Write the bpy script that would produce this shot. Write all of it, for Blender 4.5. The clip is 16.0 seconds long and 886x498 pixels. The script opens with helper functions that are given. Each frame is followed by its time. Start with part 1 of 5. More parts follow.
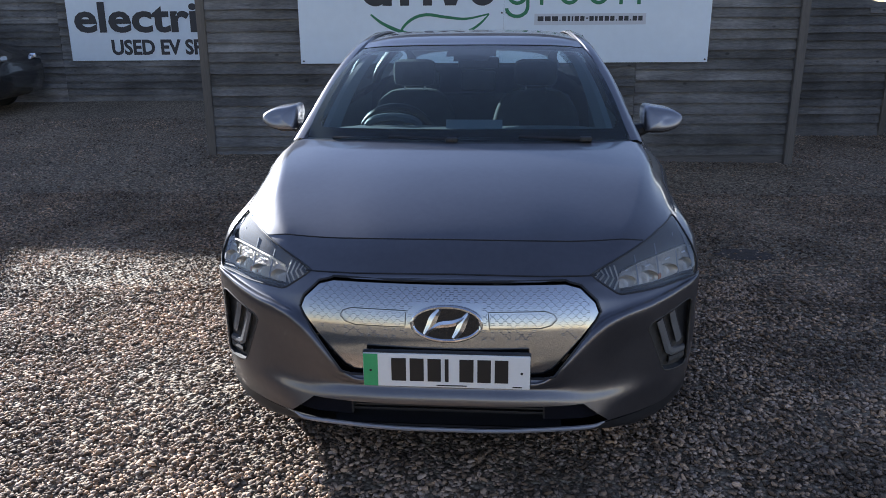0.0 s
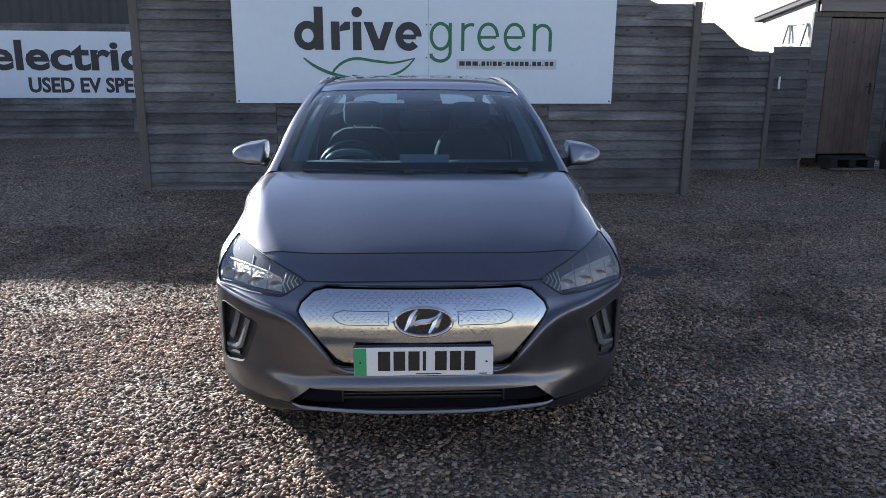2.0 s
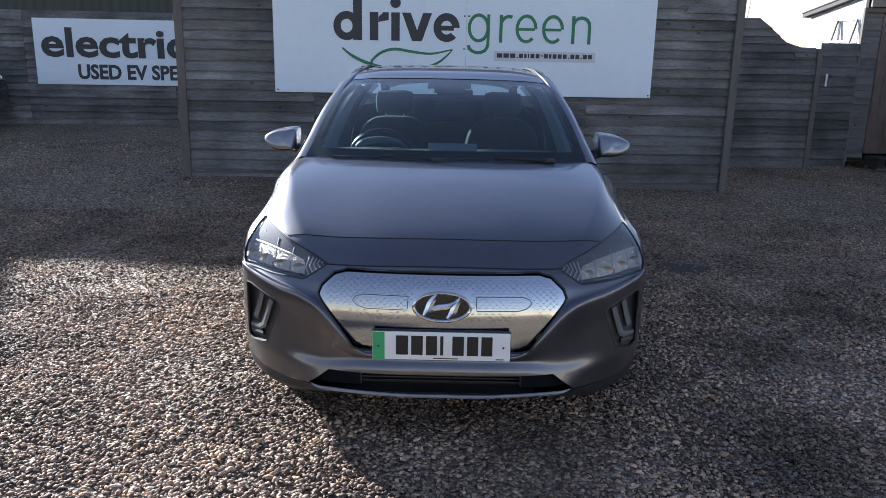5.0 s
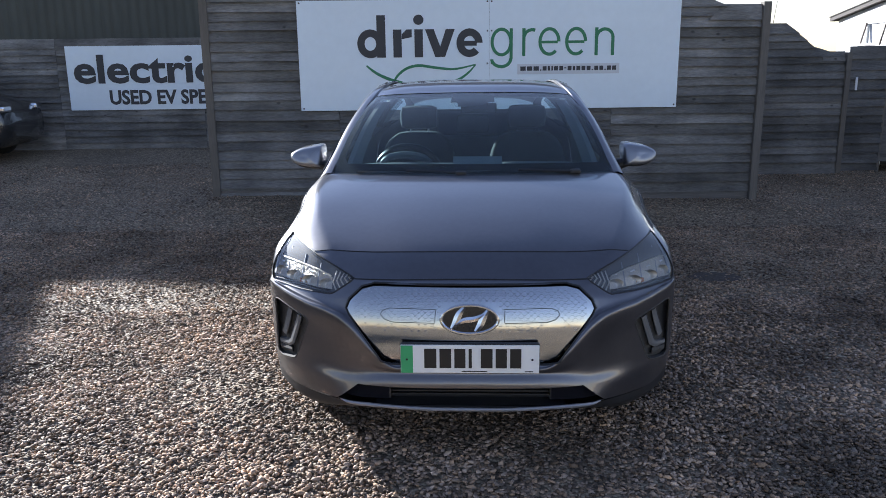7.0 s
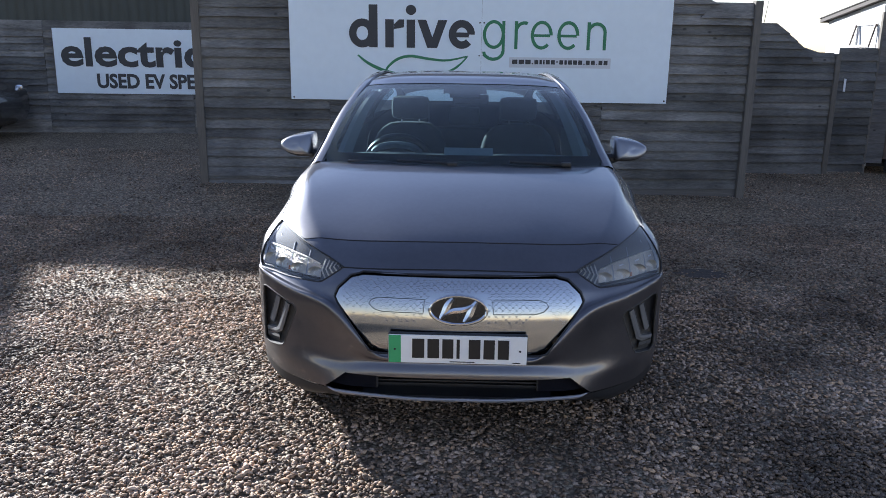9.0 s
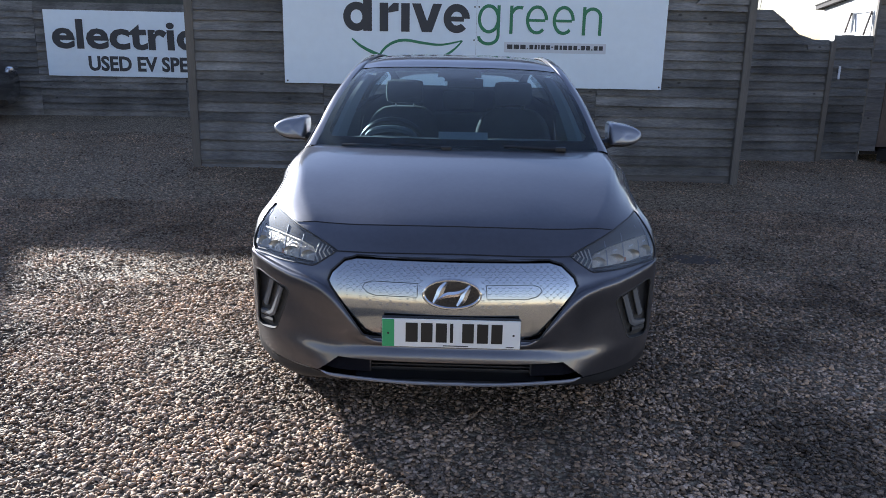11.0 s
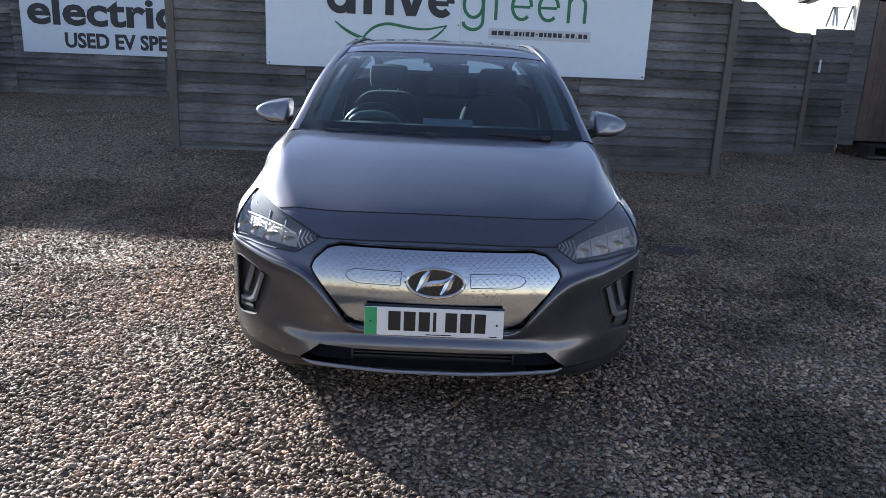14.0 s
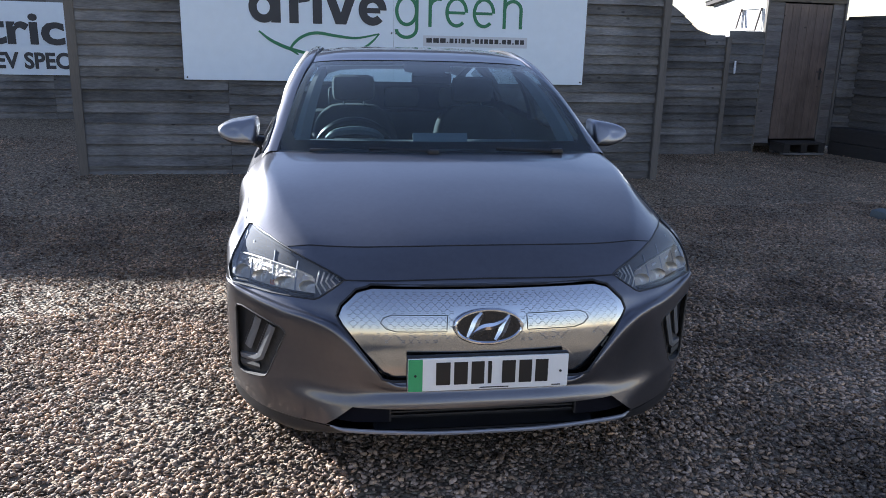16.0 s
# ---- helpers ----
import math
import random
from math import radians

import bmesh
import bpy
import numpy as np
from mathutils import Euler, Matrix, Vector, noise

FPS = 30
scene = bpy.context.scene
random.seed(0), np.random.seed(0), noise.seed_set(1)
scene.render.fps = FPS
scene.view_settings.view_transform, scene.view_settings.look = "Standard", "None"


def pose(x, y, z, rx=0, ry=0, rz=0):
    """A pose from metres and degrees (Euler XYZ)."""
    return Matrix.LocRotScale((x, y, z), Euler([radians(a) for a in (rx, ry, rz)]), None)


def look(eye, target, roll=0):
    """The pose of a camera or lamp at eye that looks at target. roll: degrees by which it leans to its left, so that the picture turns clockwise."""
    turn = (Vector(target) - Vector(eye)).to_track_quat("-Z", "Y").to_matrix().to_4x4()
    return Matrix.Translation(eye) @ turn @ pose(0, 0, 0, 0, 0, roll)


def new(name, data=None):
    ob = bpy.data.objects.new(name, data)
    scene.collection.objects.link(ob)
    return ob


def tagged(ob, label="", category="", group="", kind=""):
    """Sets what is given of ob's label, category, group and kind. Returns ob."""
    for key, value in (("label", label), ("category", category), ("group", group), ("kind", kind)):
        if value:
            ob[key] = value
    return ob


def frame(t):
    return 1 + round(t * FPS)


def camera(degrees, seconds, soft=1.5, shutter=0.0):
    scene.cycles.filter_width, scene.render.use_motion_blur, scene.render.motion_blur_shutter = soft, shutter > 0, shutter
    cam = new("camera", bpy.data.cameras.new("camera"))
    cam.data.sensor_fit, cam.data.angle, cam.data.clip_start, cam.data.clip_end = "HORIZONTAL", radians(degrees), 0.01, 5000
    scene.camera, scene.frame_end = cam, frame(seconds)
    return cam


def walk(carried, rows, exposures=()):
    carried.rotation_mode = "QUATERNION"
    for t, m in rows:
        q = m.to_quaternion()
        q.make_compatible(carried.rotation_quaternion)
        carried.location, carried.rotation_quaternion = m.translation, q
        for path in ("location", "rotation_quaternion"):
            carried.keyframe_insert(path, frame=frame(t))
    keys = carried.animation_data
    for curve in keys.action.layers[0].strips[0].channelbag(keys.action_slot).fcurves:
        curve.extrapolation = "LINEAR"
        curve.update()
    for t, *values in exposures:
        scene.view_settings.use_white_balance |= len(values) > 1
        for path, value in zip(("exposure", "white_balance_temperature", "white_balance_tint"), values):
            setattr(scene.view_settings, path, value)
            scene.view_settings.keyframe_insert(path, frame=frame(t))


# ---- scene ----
cam = camera(59.9, 16.0, soft=0.85)
METRES, EYE, TILT, LEAN, TURN = 1.611, 1.5, 0.0, 0.0, 0.0
ROWS = [
    (0.0, 0.0, 0.0, 0.0, -0.1, -16.63, 0.34),
    (0.5, -0.1215, -0.0689, 0.0119, -4.08, -15.28, 0.48),
    (1.0, -0.126, -0.1865, 0.0191, -3.29, -13.99, 0.86),
    (1.5, -0.132, -0.2642, 0.0419, -3.78, -12.9, 0.73),
    (2.0, -0.1583, -0.3074, 0.0311, -6.94, -13.91, -0.36),
    (2.5, -0.1233, -0.3247, 0.0297, -4.75, -13.76, -1.03),
    (3.0, -0.1077, -0.3231, 0.0318, -1.0, -14.62, -1.38),
    (3.5, -0.1011, -0.3281, 0.036, -3.68, -14.45, -2.21),
    (4.0, -0.1062, -0.3302, 0.03, -4.65, -14.49, -2.09),
    (6.5, -0.1171, -0.3275, 0.0105, -2.03, -13.56, 0.77),
    (7.0, -0.1092, -0.3291, 0.0097, -1.98, -13.24, 0.65),
    (7.5, -0.1126, -0.3289, 0.0037, -2.09, -13.64, -0.01),
    (8.0, -0.1146, -0.3231, 0.0031, -2.36, -13.7, -0.35),
    (8.5, -0.1173, -0.3271, 0.0054, -2.54, -13.75, -0.68),
    (9.0, -0.1174, -0.3286, 0.0044, -2.67, -13.8, -0.75),
    (11.5, -0.1184, -0.3235, -0.0024, -3.14, -15.22, -1.26),
    (12.0, -0.1187, -0.3218, -0.0025, -3.17, -15.6, -1.46),
    (12.5, -0.1188, -0.3201, 0.0016, -3.55, -15.81, -1.73),
    (13.0, -0.1196, -0.3176, -0.0003, -3.95, -15.86, -1.92),
    (13.5, -0.1226, -0.3134, -0.0019, -4.19, -15.95, -2.12),
    (14.0, -0.1291, -0.309, 0.0012, -4.33, -15.87, -2.42),
    (14.5, -0.1679, -0.3002, 0.003, -5.27, -14.35, -2.37),
    (15.0, -0.2321, -0.2709, -0.0049, -9.34, -13.95, -2.85),
    (15.5, -0.2816, -0.1322, -0.0166, -11.15, -15.34, -0.34),
    (16.0, -0.409, 0.0049, -0.0268, -12.65, -14.86, -1.28),
]
walk(cam, [(t, pose(0, 0, EYE, TILT, LEAN, TURN) @ pose(METRES * x, METRES * y, METRES * z, 90 + pitch, roll, yaw)) for t, x, y, z, yaw, pitch, roll in ROWS],
     exposures=[(0.0, 1.44, 6500, 28), (2.0, 1.60, 6500, 28), (14.5, 1.61, 6500, 28), (16.0, 1.68, 6500, 28)])

# ---- light ----
SUN_AZ, SUN_EL = 41.0, 18.03          # degrees left of +y, and above the horizon
sun_dir = Vector((-math.sin(radians(SUN_AZ)) * math.cos(radians(SUN_EL)), math.cos(radians(SUN_AZ)) * math.cos(radians(SUN_EL)), math.sin(radians(SUN_EL))))
sun = new("sun", bpy.data.lights.new("sun", "SUN"))
sun.data.energy, sun.data.angle, sun.data.color = 5.0, radians(0.6), (0.87, 1.0, 0.94)
sun.matrix_world = look((0, 0, 30), Vector((0, 0, 30)) - sun_dir)
world = bpy.data.worlds.new("sky")
scene.world = world
world.use_nodes = True
_bg = world.node_tree.nodes["Background"]
_sky = world.node_tree.nodes.new("ShaderNodeTexSky")
_sky.sky_type, _sky.sun_disc = "NISHITA", False
_sky.sun_elevation, _sky.sun_rotation = radians(SUN_EL), radians(-SUN_AZ)
_sky.air_density, _sky.dust_density, _sky.ozone_density = 1.0, 0.05, 1.35
world.node_tree.links.new(_sky.outputs[0], _bg.inputs[0])
_bg.inputs[1].default_value = 0.073


# ---- materials ----
def material(name, base, rough=0.6, metal=0.0, vary=0.15, scale=8.0, bump=0.0, bump_scale=60.0, coat=0.0, second=None,
             stretch=(1, 1, 1), per_piece=0.0, per_island=0.0, spec=0.5, distance=0.01, knots=0.0, patch_scale=0.0, patch_amount=0.3, coat_rough=0.04):
    """Base colour varied at two scales, with fine relief; pieces differ by their own random number."""
    m = bpy.data.materials.new(name)
    m.use_nodes = True
    nt = m.node_tree
    n, l = nt.nodes, nt.links
    p = n["Principled BSDF"]
    p.inputs["Roughness"].default_value, p.inputs["Metallic"].default_value = rough, metal
    p.inputs["Coat Weight"].default_value, p.inputs["Coat Roughness"].default_value = coat, coat_rough
    p.inputs["Specular IOR Level"].default_value = spec
    tc, mp = n.new("ShaderNodeTexCoord"), n.new("ShaderNodeMapping")
    l.new(tc.outputs["Object"], mp.inputs["Vector"])
    mp.inputs["Scale"].default_value = stretch
    vec = mp.outputs[0]
    info = n.new("ShaderNodeObjectInfo")
    if per_piece:
        add = n.new("ShaderNodeVectorMath")
        add.operation = "MULTIPLY_ADD"
        add.inputs[1].default_value = (1, 1, 1)
        mul = n.new("ShaderNodeMath")
        mul.operation, mul.inputs[1].default_value = "MULTIPLY", 37.0
        l.new(info.outputs["Random"], mul.inputs[0])
        l.new(vec, add.inputs[0])
        l.new(mul.outputs[0], add.inputs[2])
        vec = add.outputs[0]
    big, small = n.new("ShaderNodeTexNoise"), n.new("ShaderNodeTexNoise")
    for node, s, d in ((big, scale, 3.0), (small, scale * 9, 5.0)):
        node.inputs["Scale"].default_value, node.inputs["Detail"].default_value = s, d
        l.new(vec, node.inputs["Vector"])
    mixn = n.new("ShaderNodeMath")
    mixn.operation = "MULTIPLY_ADD"
    mixn.inputs[1].default_value, mixn.inputs[2].default_value = 0.55, 0.0
    half = n.new("ShaderNodeMath")
    half.operation, half.inputs[1].default_value = "MULTIPLY", 0.45
    l.new(small.outputs[0], half.inputs[0])
    l.new(big.outputs[0], mixn.inputs[0])
    l.new(half.outputs[0], mixn.inputs[2])
    ramp = n.new("ShaderNodeValToRGB")
    e = ramp.color_ramp.elements
    e[0].position, e[1].position = 0.3, 0.7
    lo = [c * (1 - vary) for c in base]
    hi = [min(1, c * (1 + vary)) for c in (second or base)]
    e[0].color, e[1].color = (*lo, 1), (*hi, 1)
    l.new(mixn.outputs[0], ramp.inputs[0])
    out = ramp.outputs[0]
    if patch_scale:
        pn, pr, px = n.new("ShaderNodeTexNoise"), n.new("ShaderNodeMapRange"), n.new("ShaderNodeHueSaturation")
        pn.inputs["Scale"].default_value, pn.inputs["Detail"].default_value = patch_scale, 5.0
        pr.inputs["From Min"].default_value, pr.inputs["From Max"].default_value = 0.36, 0.64
        pr.inputs["To Min"].default_value, pr.inputs["To Max"].default_value = 1 - patch_amount, 1 + patch_amount * 0.6
        l.new(tc.outputs["Object"], pn.inputs["Vector"])
        l.new(pn.outputs[0], pr.inputs["Value"])
        l.new(pr.outputs[0], px.inputs["Value"])
        l.new(out, px.inputs["Color"])
        out = px.outputs[0]
    if knots:
        kv, km, kr, kx = n.new("ShaderNodeMapping"), n.new("ShaderNodeTexVoronoi"), n.new("ShaderNodeMapRange"), n.new("ShaderNodeHueSaturation")
        kv.inputs["Scale"].default_value = (3.6 / stretch[0], 0.0, 6.0 / stretch[2])
        km.inputs["Scale"].default_value = 1.0
        kr.inputs["From Min"].default_value, kr.inputs["From Max"].default_value = 0.045, 0.105
        kr.inputs["To Min"].default_value, kr.inputs["To Max"].default_value = 1 - knots, 1.0
        l.new(vec, kv.inputs["Vector"])
        l.new(kv.outputs[0], km.inputs["Vector"])
        l.new(km.outputs["Distance"], kr.inputs["Value"])
        l.new(kr.outputs[0], kx.inputs["Value"])
        l.new(out, kx.inputs["Color"])
        out = kx.outputs[0]
    for amount, source in ((per_piece, info.outputs["Random"]), (per_island, None)):
        if not amount:
            continue
        if source is None:
            source = n.new("ShaderNodeNewGeometry").outputs["Random Per Island"]
        hsv, rng = n.new("ShaderNodeHueSaturation"), n.new("ShaderNodeMapRange")
        rng.inputs["To Min"].default_value, rng.inputs["To Max"].default_value = 1 - amount, 1 + amount
        l.new(source, rng.inputs["Value"])
        l.new(rng.outputs[0], hsv.inputs["Value"])
        spin, sat = n.new("ShaderNodeMath"), n.new("ShaderNodeMapRange")
        spin.operation, spin.inputs[1].default_value = "PINGPONG", 0.083
        sat.inputs["From Max"].default_value = 0.083
        sat.inputs["To Min"].default_value, sat.inputs["To Max"].default_value = (0.55, 1.35) if amount == per_piece else (0.75, 1.1)
        l.new(source, spin.inputs[0])
        l.new(spin.outputs[0], sat.inputs["Value"])
        l.new(sat.outputs[0], hsv.inputs["Saturation"])
        l.new(out, hsv.inputs["Color"])
        out = hsv.outputs[0]
    l.new(out, p.inputs["Base Color"])
    if bump:
        b, bn = n.new("ShaderNodeBump"), n.new("ShaderNodeTexNoise")
        bn.inputs["Scale"].default_value, bn.inputs["Detail"].default_value = bump_scale, 4.0
        b.inputs["Strength"].default_value, b.inputs["Distance"].default_value = bump, distance
        l.new(vec, bn.inputs["Vector"])
        l.new(bn.outputs[0], b.inputs["Height"])
        l.new(b.outputs[0], p.inputs["Normal"])
    return m


def glass(name, tint, rough=0.0, ior=1.45):
    m = bpy.data.materials.new(name)
    m.use_nodes = True
    p = m.node_tree.nodes["Principled BSDF"]
    p.inputs["Base Color"].default_value = (*tint, 1)
    p.inputs["Roughness"].default_value, p.inputs["IOR"].default_value = rough, ior
    p.inputs["Transmission Weight"].default_value = 1.0
    return m


def pane_glass(name, tint, reflect=1.55, film=0.0):
    """Thin sheet glass: clear straight through, with a reflecting face; film: share of a dusty layer that also stands
    in for a veil of sky light.
    """
    m = bpy.data.materials.new(name)
    m.use_nodes = True
    n, l = m.node_tree.nodes, m.node_tree.links
    n.remove(n["Principled BSDF"])
    tr, gl, mx, fr = n.new("ShaderNodeBsdfTransparent"), n.new("ShaderNodeBsdfGlossy"), n.new("ShaderNodeMixShader"), n.new("ShaderNodeFresnel")
    tr.inputs[0].default_value = (*tint, 1)
    gl.inputs["Roughness"].default_value = 0.01
    fr.inputs[0].default_value = reflect
    l.new(fr.outputs[0], mx.inputs[0])
    l.new(tr.outputs[0], mx.inputs[1])
    l.new(gl.outputs[0], mx.inputs[2])
    out = mx.outputs[0]
    if film:
        di, tl, both, dust_veil = n.new("ShaderNodeBsdfDiffuse"), n.new("ShaderNodeBsdfTranslucent"), n.new("ShaderNodeMixShader"), n.new("ShaderNodeMixShader")
        smear, rng = n.new("ShaderNodeTexNoise"), n.new("ShaderNodeMapRange")
        smear.inputs["Scale"].default_value, smear.inputs["Detail"].default_value = 3.0, 5.0
        rng.inputs["To Min"].default_value, rng.inputs["To Max"].default_value = film * 0.6, film * 1.4
        l.new(smear.outputs[0], rng.inputs["Value"])
        for node in (di, tl):
            node.inputs[0].default_value = (0.62, 0.80, 0.84, 1)
        l.new(di.outputs[0], both.inputs[1])
        l.new(tl.outputs[0], both.inputs[2])
        l.new(rng.outputs[0], dust_veil.inputs[0])
        l.new(out, dust_veil.inputs[1])
        l.new(both.outputs[0], dust_veil.inputs[2])
        out = dust_veil.outputs[0]
    l.new(out, n["Material Output"].inputs[0])
    return m


PAINT = material("grey metallic paint", (0.127, 0.123, 0.135), 0.33, 0.85, 0.09, 5, coat=1.0, coat_rough=0.055)
BLACK = material("black plastic", (0.018, 0.018, 0.02), 0.45, 0, 0.2, 20, 0.1, 400, distance=0.001)
DUSTY = material("dusty black plastic", (0.05, 0.046, 0.042), 0.8, 0, 0.5, 40, 0.2, 300, distance=0.001)
# Body paint made lighter: the brightness of sky on the mirror shells is in this colour.
MIRROR_CAP = material("grey metallic paint lightened for skylight", (0.30, 0.302, 0.318), 0.42, 0.85, 0.04, 3, coat=1.0, coat_rough=0.11)
GLOSS = material("gloss black trim", (0.012, 0.013, 0.016), 0.12, 0, 0.1, 10)
CHROME = material("chrome", (0.75, 0.76, 0.78), 0.08, 1.0, 0.04, 10)
SATIN = material("satin silver grille panel", (0.42, 0.43, 0.45), 0.11, 1.0, 0.03, 6)
DIMPLE = material("grey stamped mark", (0.25, 0.26, 0.29), 0.4, 0.6, 0.05, 10)
PLATE_W = material("white reflective plate", (0.8, 0.8, 0.79), 0.35, 0, 0.03, 10)
PLATE_G = material("green plate band", (0.02, 0.36, 0.14), 0.35, 0, 0.05, 10)
PRINT = material("matt black printed border", (0.008, 0.008, 0.012), 0.9, 0, 0.1, 20, spec=0.1)
INK = material("black print", (0.012, 0.012, 0.013), 0.4, 0, 0.05, 10)
RUBBER = material("tyre rubber", (0.02, 0.02, 0.02), 0.85, 0, 0.25, 30, 0.2, 90)
ALLOY = material("silver alloy", (0.5, 0.5, 0.51), 0.3, 0.9, 0.05, 8)
FABRIC = material("dark seat fabric", (0.052, 0.057, 0.062), 0.9, 0, 0.2, 25, 0.2, 300)
DASH = material("dark dashboard plastic", (0.15, 0.16, 0.165), 0.6, 0, 0.1, 25, 0.1, 300)
HEADLINER = material("pale headlining", (0.45, 0.45, 0.44), 0.9, 0, 0.05, 20)
PAPER_GREY = material("grey card", (0.27, 0.29, 0.31), 0.7, 0, 0.05, 10)
TRIM_GREY = material("grey inner trim", (0.22, 0.235, 0.24), 0.8, 0, 0.06, 20)
TAPE = material("pale grey backing strip", (0.60, 0.63, 0.66), 0.6, 0, 0.04, 10)
PAPER = material("white paper", (0.75, 0.76, 0.78), 0.7, 0, 0.03, 10)
CLEAR = pane_glass("clear lamp cover", (0.95, 0.96, 0.97), 1.75)
SCREEN_GLASS = pane_glass("tinted windscreen glass", (0.72, 0.92, 0.95), 1.55, 0.045)
SIDE_GLASS = pane_glass("tinted side glass", (0.48, 0.56, 0.58))
REAR_GLASS = pane_glass("clear rear glass", (0.85, 0.9, 0.9), 1.4)
# The warm cast stands in for gravel reflected in the lamp bowls.
REFLECTOR = material("lamp reflector", (0.76, 0.73, 0.68), 0.45, 1.0, 0.05, 30)
LAMP_PALE = material("pale satin lamp divider", (0.27, 0.29, 0.325), 0.55, 0.4, 0.1, 30)
LAMP_GREY = material("silvered lamp housing", (0.115, 0.120, 0.132), 0.75, 0.0, 0.1, 30)
# Beige cast again painted in for the gravel's reflection.
LAMP_MIRROR = material("warm reflector tinted for mirrored gravel", (0.56, 0.52, 0.47), 0.32, 0.8, 0.08, 40, 0.7, 45, distance=0.012)
LAMP_WHITE = material("white lamp strip", (0.85, 0.86, 0.88), 0.3, 0, 0.03, 30)
AMBER = material("amber reflection tint", (0.42, 0.15, 0.07), 0.3, 0, 0.1, 30)
LIP = material("satin grey bumper strip", (0.30, 0.30, 0.32), 0.4, 0.5, 0.05, 20)
STRIP = material("grey light strip", (0.15, 0.15, 0.153), 0.5, 0.2, 0.08, 20)
WOOD = material("weathered grey fence board", (0.123, 0.119, 0.113), 0.85, 0, 0.36, 4.0, 0.8, 45, second=(0.186, 0.179, 0.168), stretch=(0.42, 1, 2.6), per_piece=0.34, knots=0.62, patch_scale=1.6, patch_amount=0.36)
OLD_WOOD = material("darker fence board", (0.095, 0.091, 0.086), 0.85, 0, 0.30, 4.0, 0.8, 45, second=(0.145, 0.139, 0.131), stretch=(0.42, 1, 2.6), per_piece=0.34, knots=0.62, patch_scale=1.6, patch_amount=0.36)
KICK_WOOD = material("dark brown damp gravel board", (0.095, 0.084, 0.076), 0.85, 0, 0.3, 3.0, 0.6, 30, second=(0.13, 0.118, 0.108), stretch=(0.22, 1, 5.0), per_piece=0.15, knots=0.7)
SHED_WOOD = material("weathered grey cladding board", (0.108, 0.099, 0.094), 0.85, 0, 0.26, 3.0, 0.5, 30, second=(0.160, 0.148, 0.140), stretch=(0.4, 1, 3.0), per_piece=0.18, knots=0.6)
POST = material("weathered timber post", (0.140, 0.124, 0.106), 0.85, 0, 0.25, 4, 0.4, 20, stretch=(3, 3, 0.3), per_piece=0.12)
FASCIA = material("pale weathered fascia timber", (0.23, 0.205, 0.18), 0.85, 0, 0.25, 4, 0.4, 20, stretch=(0.3, 3, 3))
# Darker copy of the fence board: the side fence's shade is put into its colour.
SIDE_WOOD = material("fence board darkened for shade", (0.066, 0.061, 0.056), 0.85, 0, 0.30, 4.0, 0.8, 45, second=(0.108, 0.100, 0.092), stretch=(0.42, 1, 2.6), per_piece=0.25, knots=0.5)
DOOR_WOOD = material("brown stained door timber", (0.120, 0.086, 0.069), 0.7, 0, 0.30, 3, 0.4, 18, second=(0.155, 0.113, 0.092), stretch=(3.2, 1, 0.25), knots=0.7, patch_scale=2.5, patch_amount=0.25)
DARK_WOOD = material("dark damp timber", (0.030, 0.026, 0.024), 0.85, 0, 0.3, 4, 0.4, 20, stretch=(0.3, 1, 3), per_piece=0.2)
# White board; the blue of skylight in the shade is mixed into its colour.
BOARD = material("white sign board tinted for skylight", (0.72, 0.81, 0.87), 0.4, 0, 0.03, 1.2, second=(0.74, 0.83, 0.89))
LETTER = material("dark grey sign lettering", (0.032, 0.034, 0.04), 0.5, 0, 0.1, 10)
GREEN = material("green sign lettering", (0.012, 0.19, 0.085), 0.5, 0, 0.1, 10)
SHEET = material("dark green corrugated metal", (0.05, 0.058, 0.052), 0.5, 0.2, 0.25, 1.0, 0.1, 30, stretch=(1, 1, 0.2))
RENDER = material("white rendered wall", (0.8, 0.8, 0.78), 0.85, 0, 0.04, 2, 0.3, 60)
EAVE = material("brown painted eave timber", (0.03, 0.02, 0.016), 0.7, 0, 0.3, 4, stretch=(0.3, 1, 1))
FRAME_WOOD = material("dark window frame", (0.09, 0.065, 0.055), 0.6, 0, 0.2, 6)
TWIG = material("bare twig bark", (0.12, 0.1, 0.08), 0.9, 0, 0.2, 20)
STONE = material("pebble", (0.256, 0.158, 0.096), 0.75, 0, 0.25, 25, 0.3, 200, second=(0.386, 0.260, 0.175), per_island=0.72, spec=0.3, distance=0.003, patch_scale=1.7, patch_amount=0.55)
EARTH = material("dark damp earth", (0.075, 0.059, 0.048), 0.9, 0, 0.45, 40, 0.9, 90)
LUMP = material("grey concrete", (0.10, 0.125, 0.135), 0.8, 0, 0.15, 10, 0.3, 60)
DARK_PAINT = material("dark car paint", (0.02, 0.021, 0.024), 0.25, 0.2, 0.1, 5, coat=1.0)


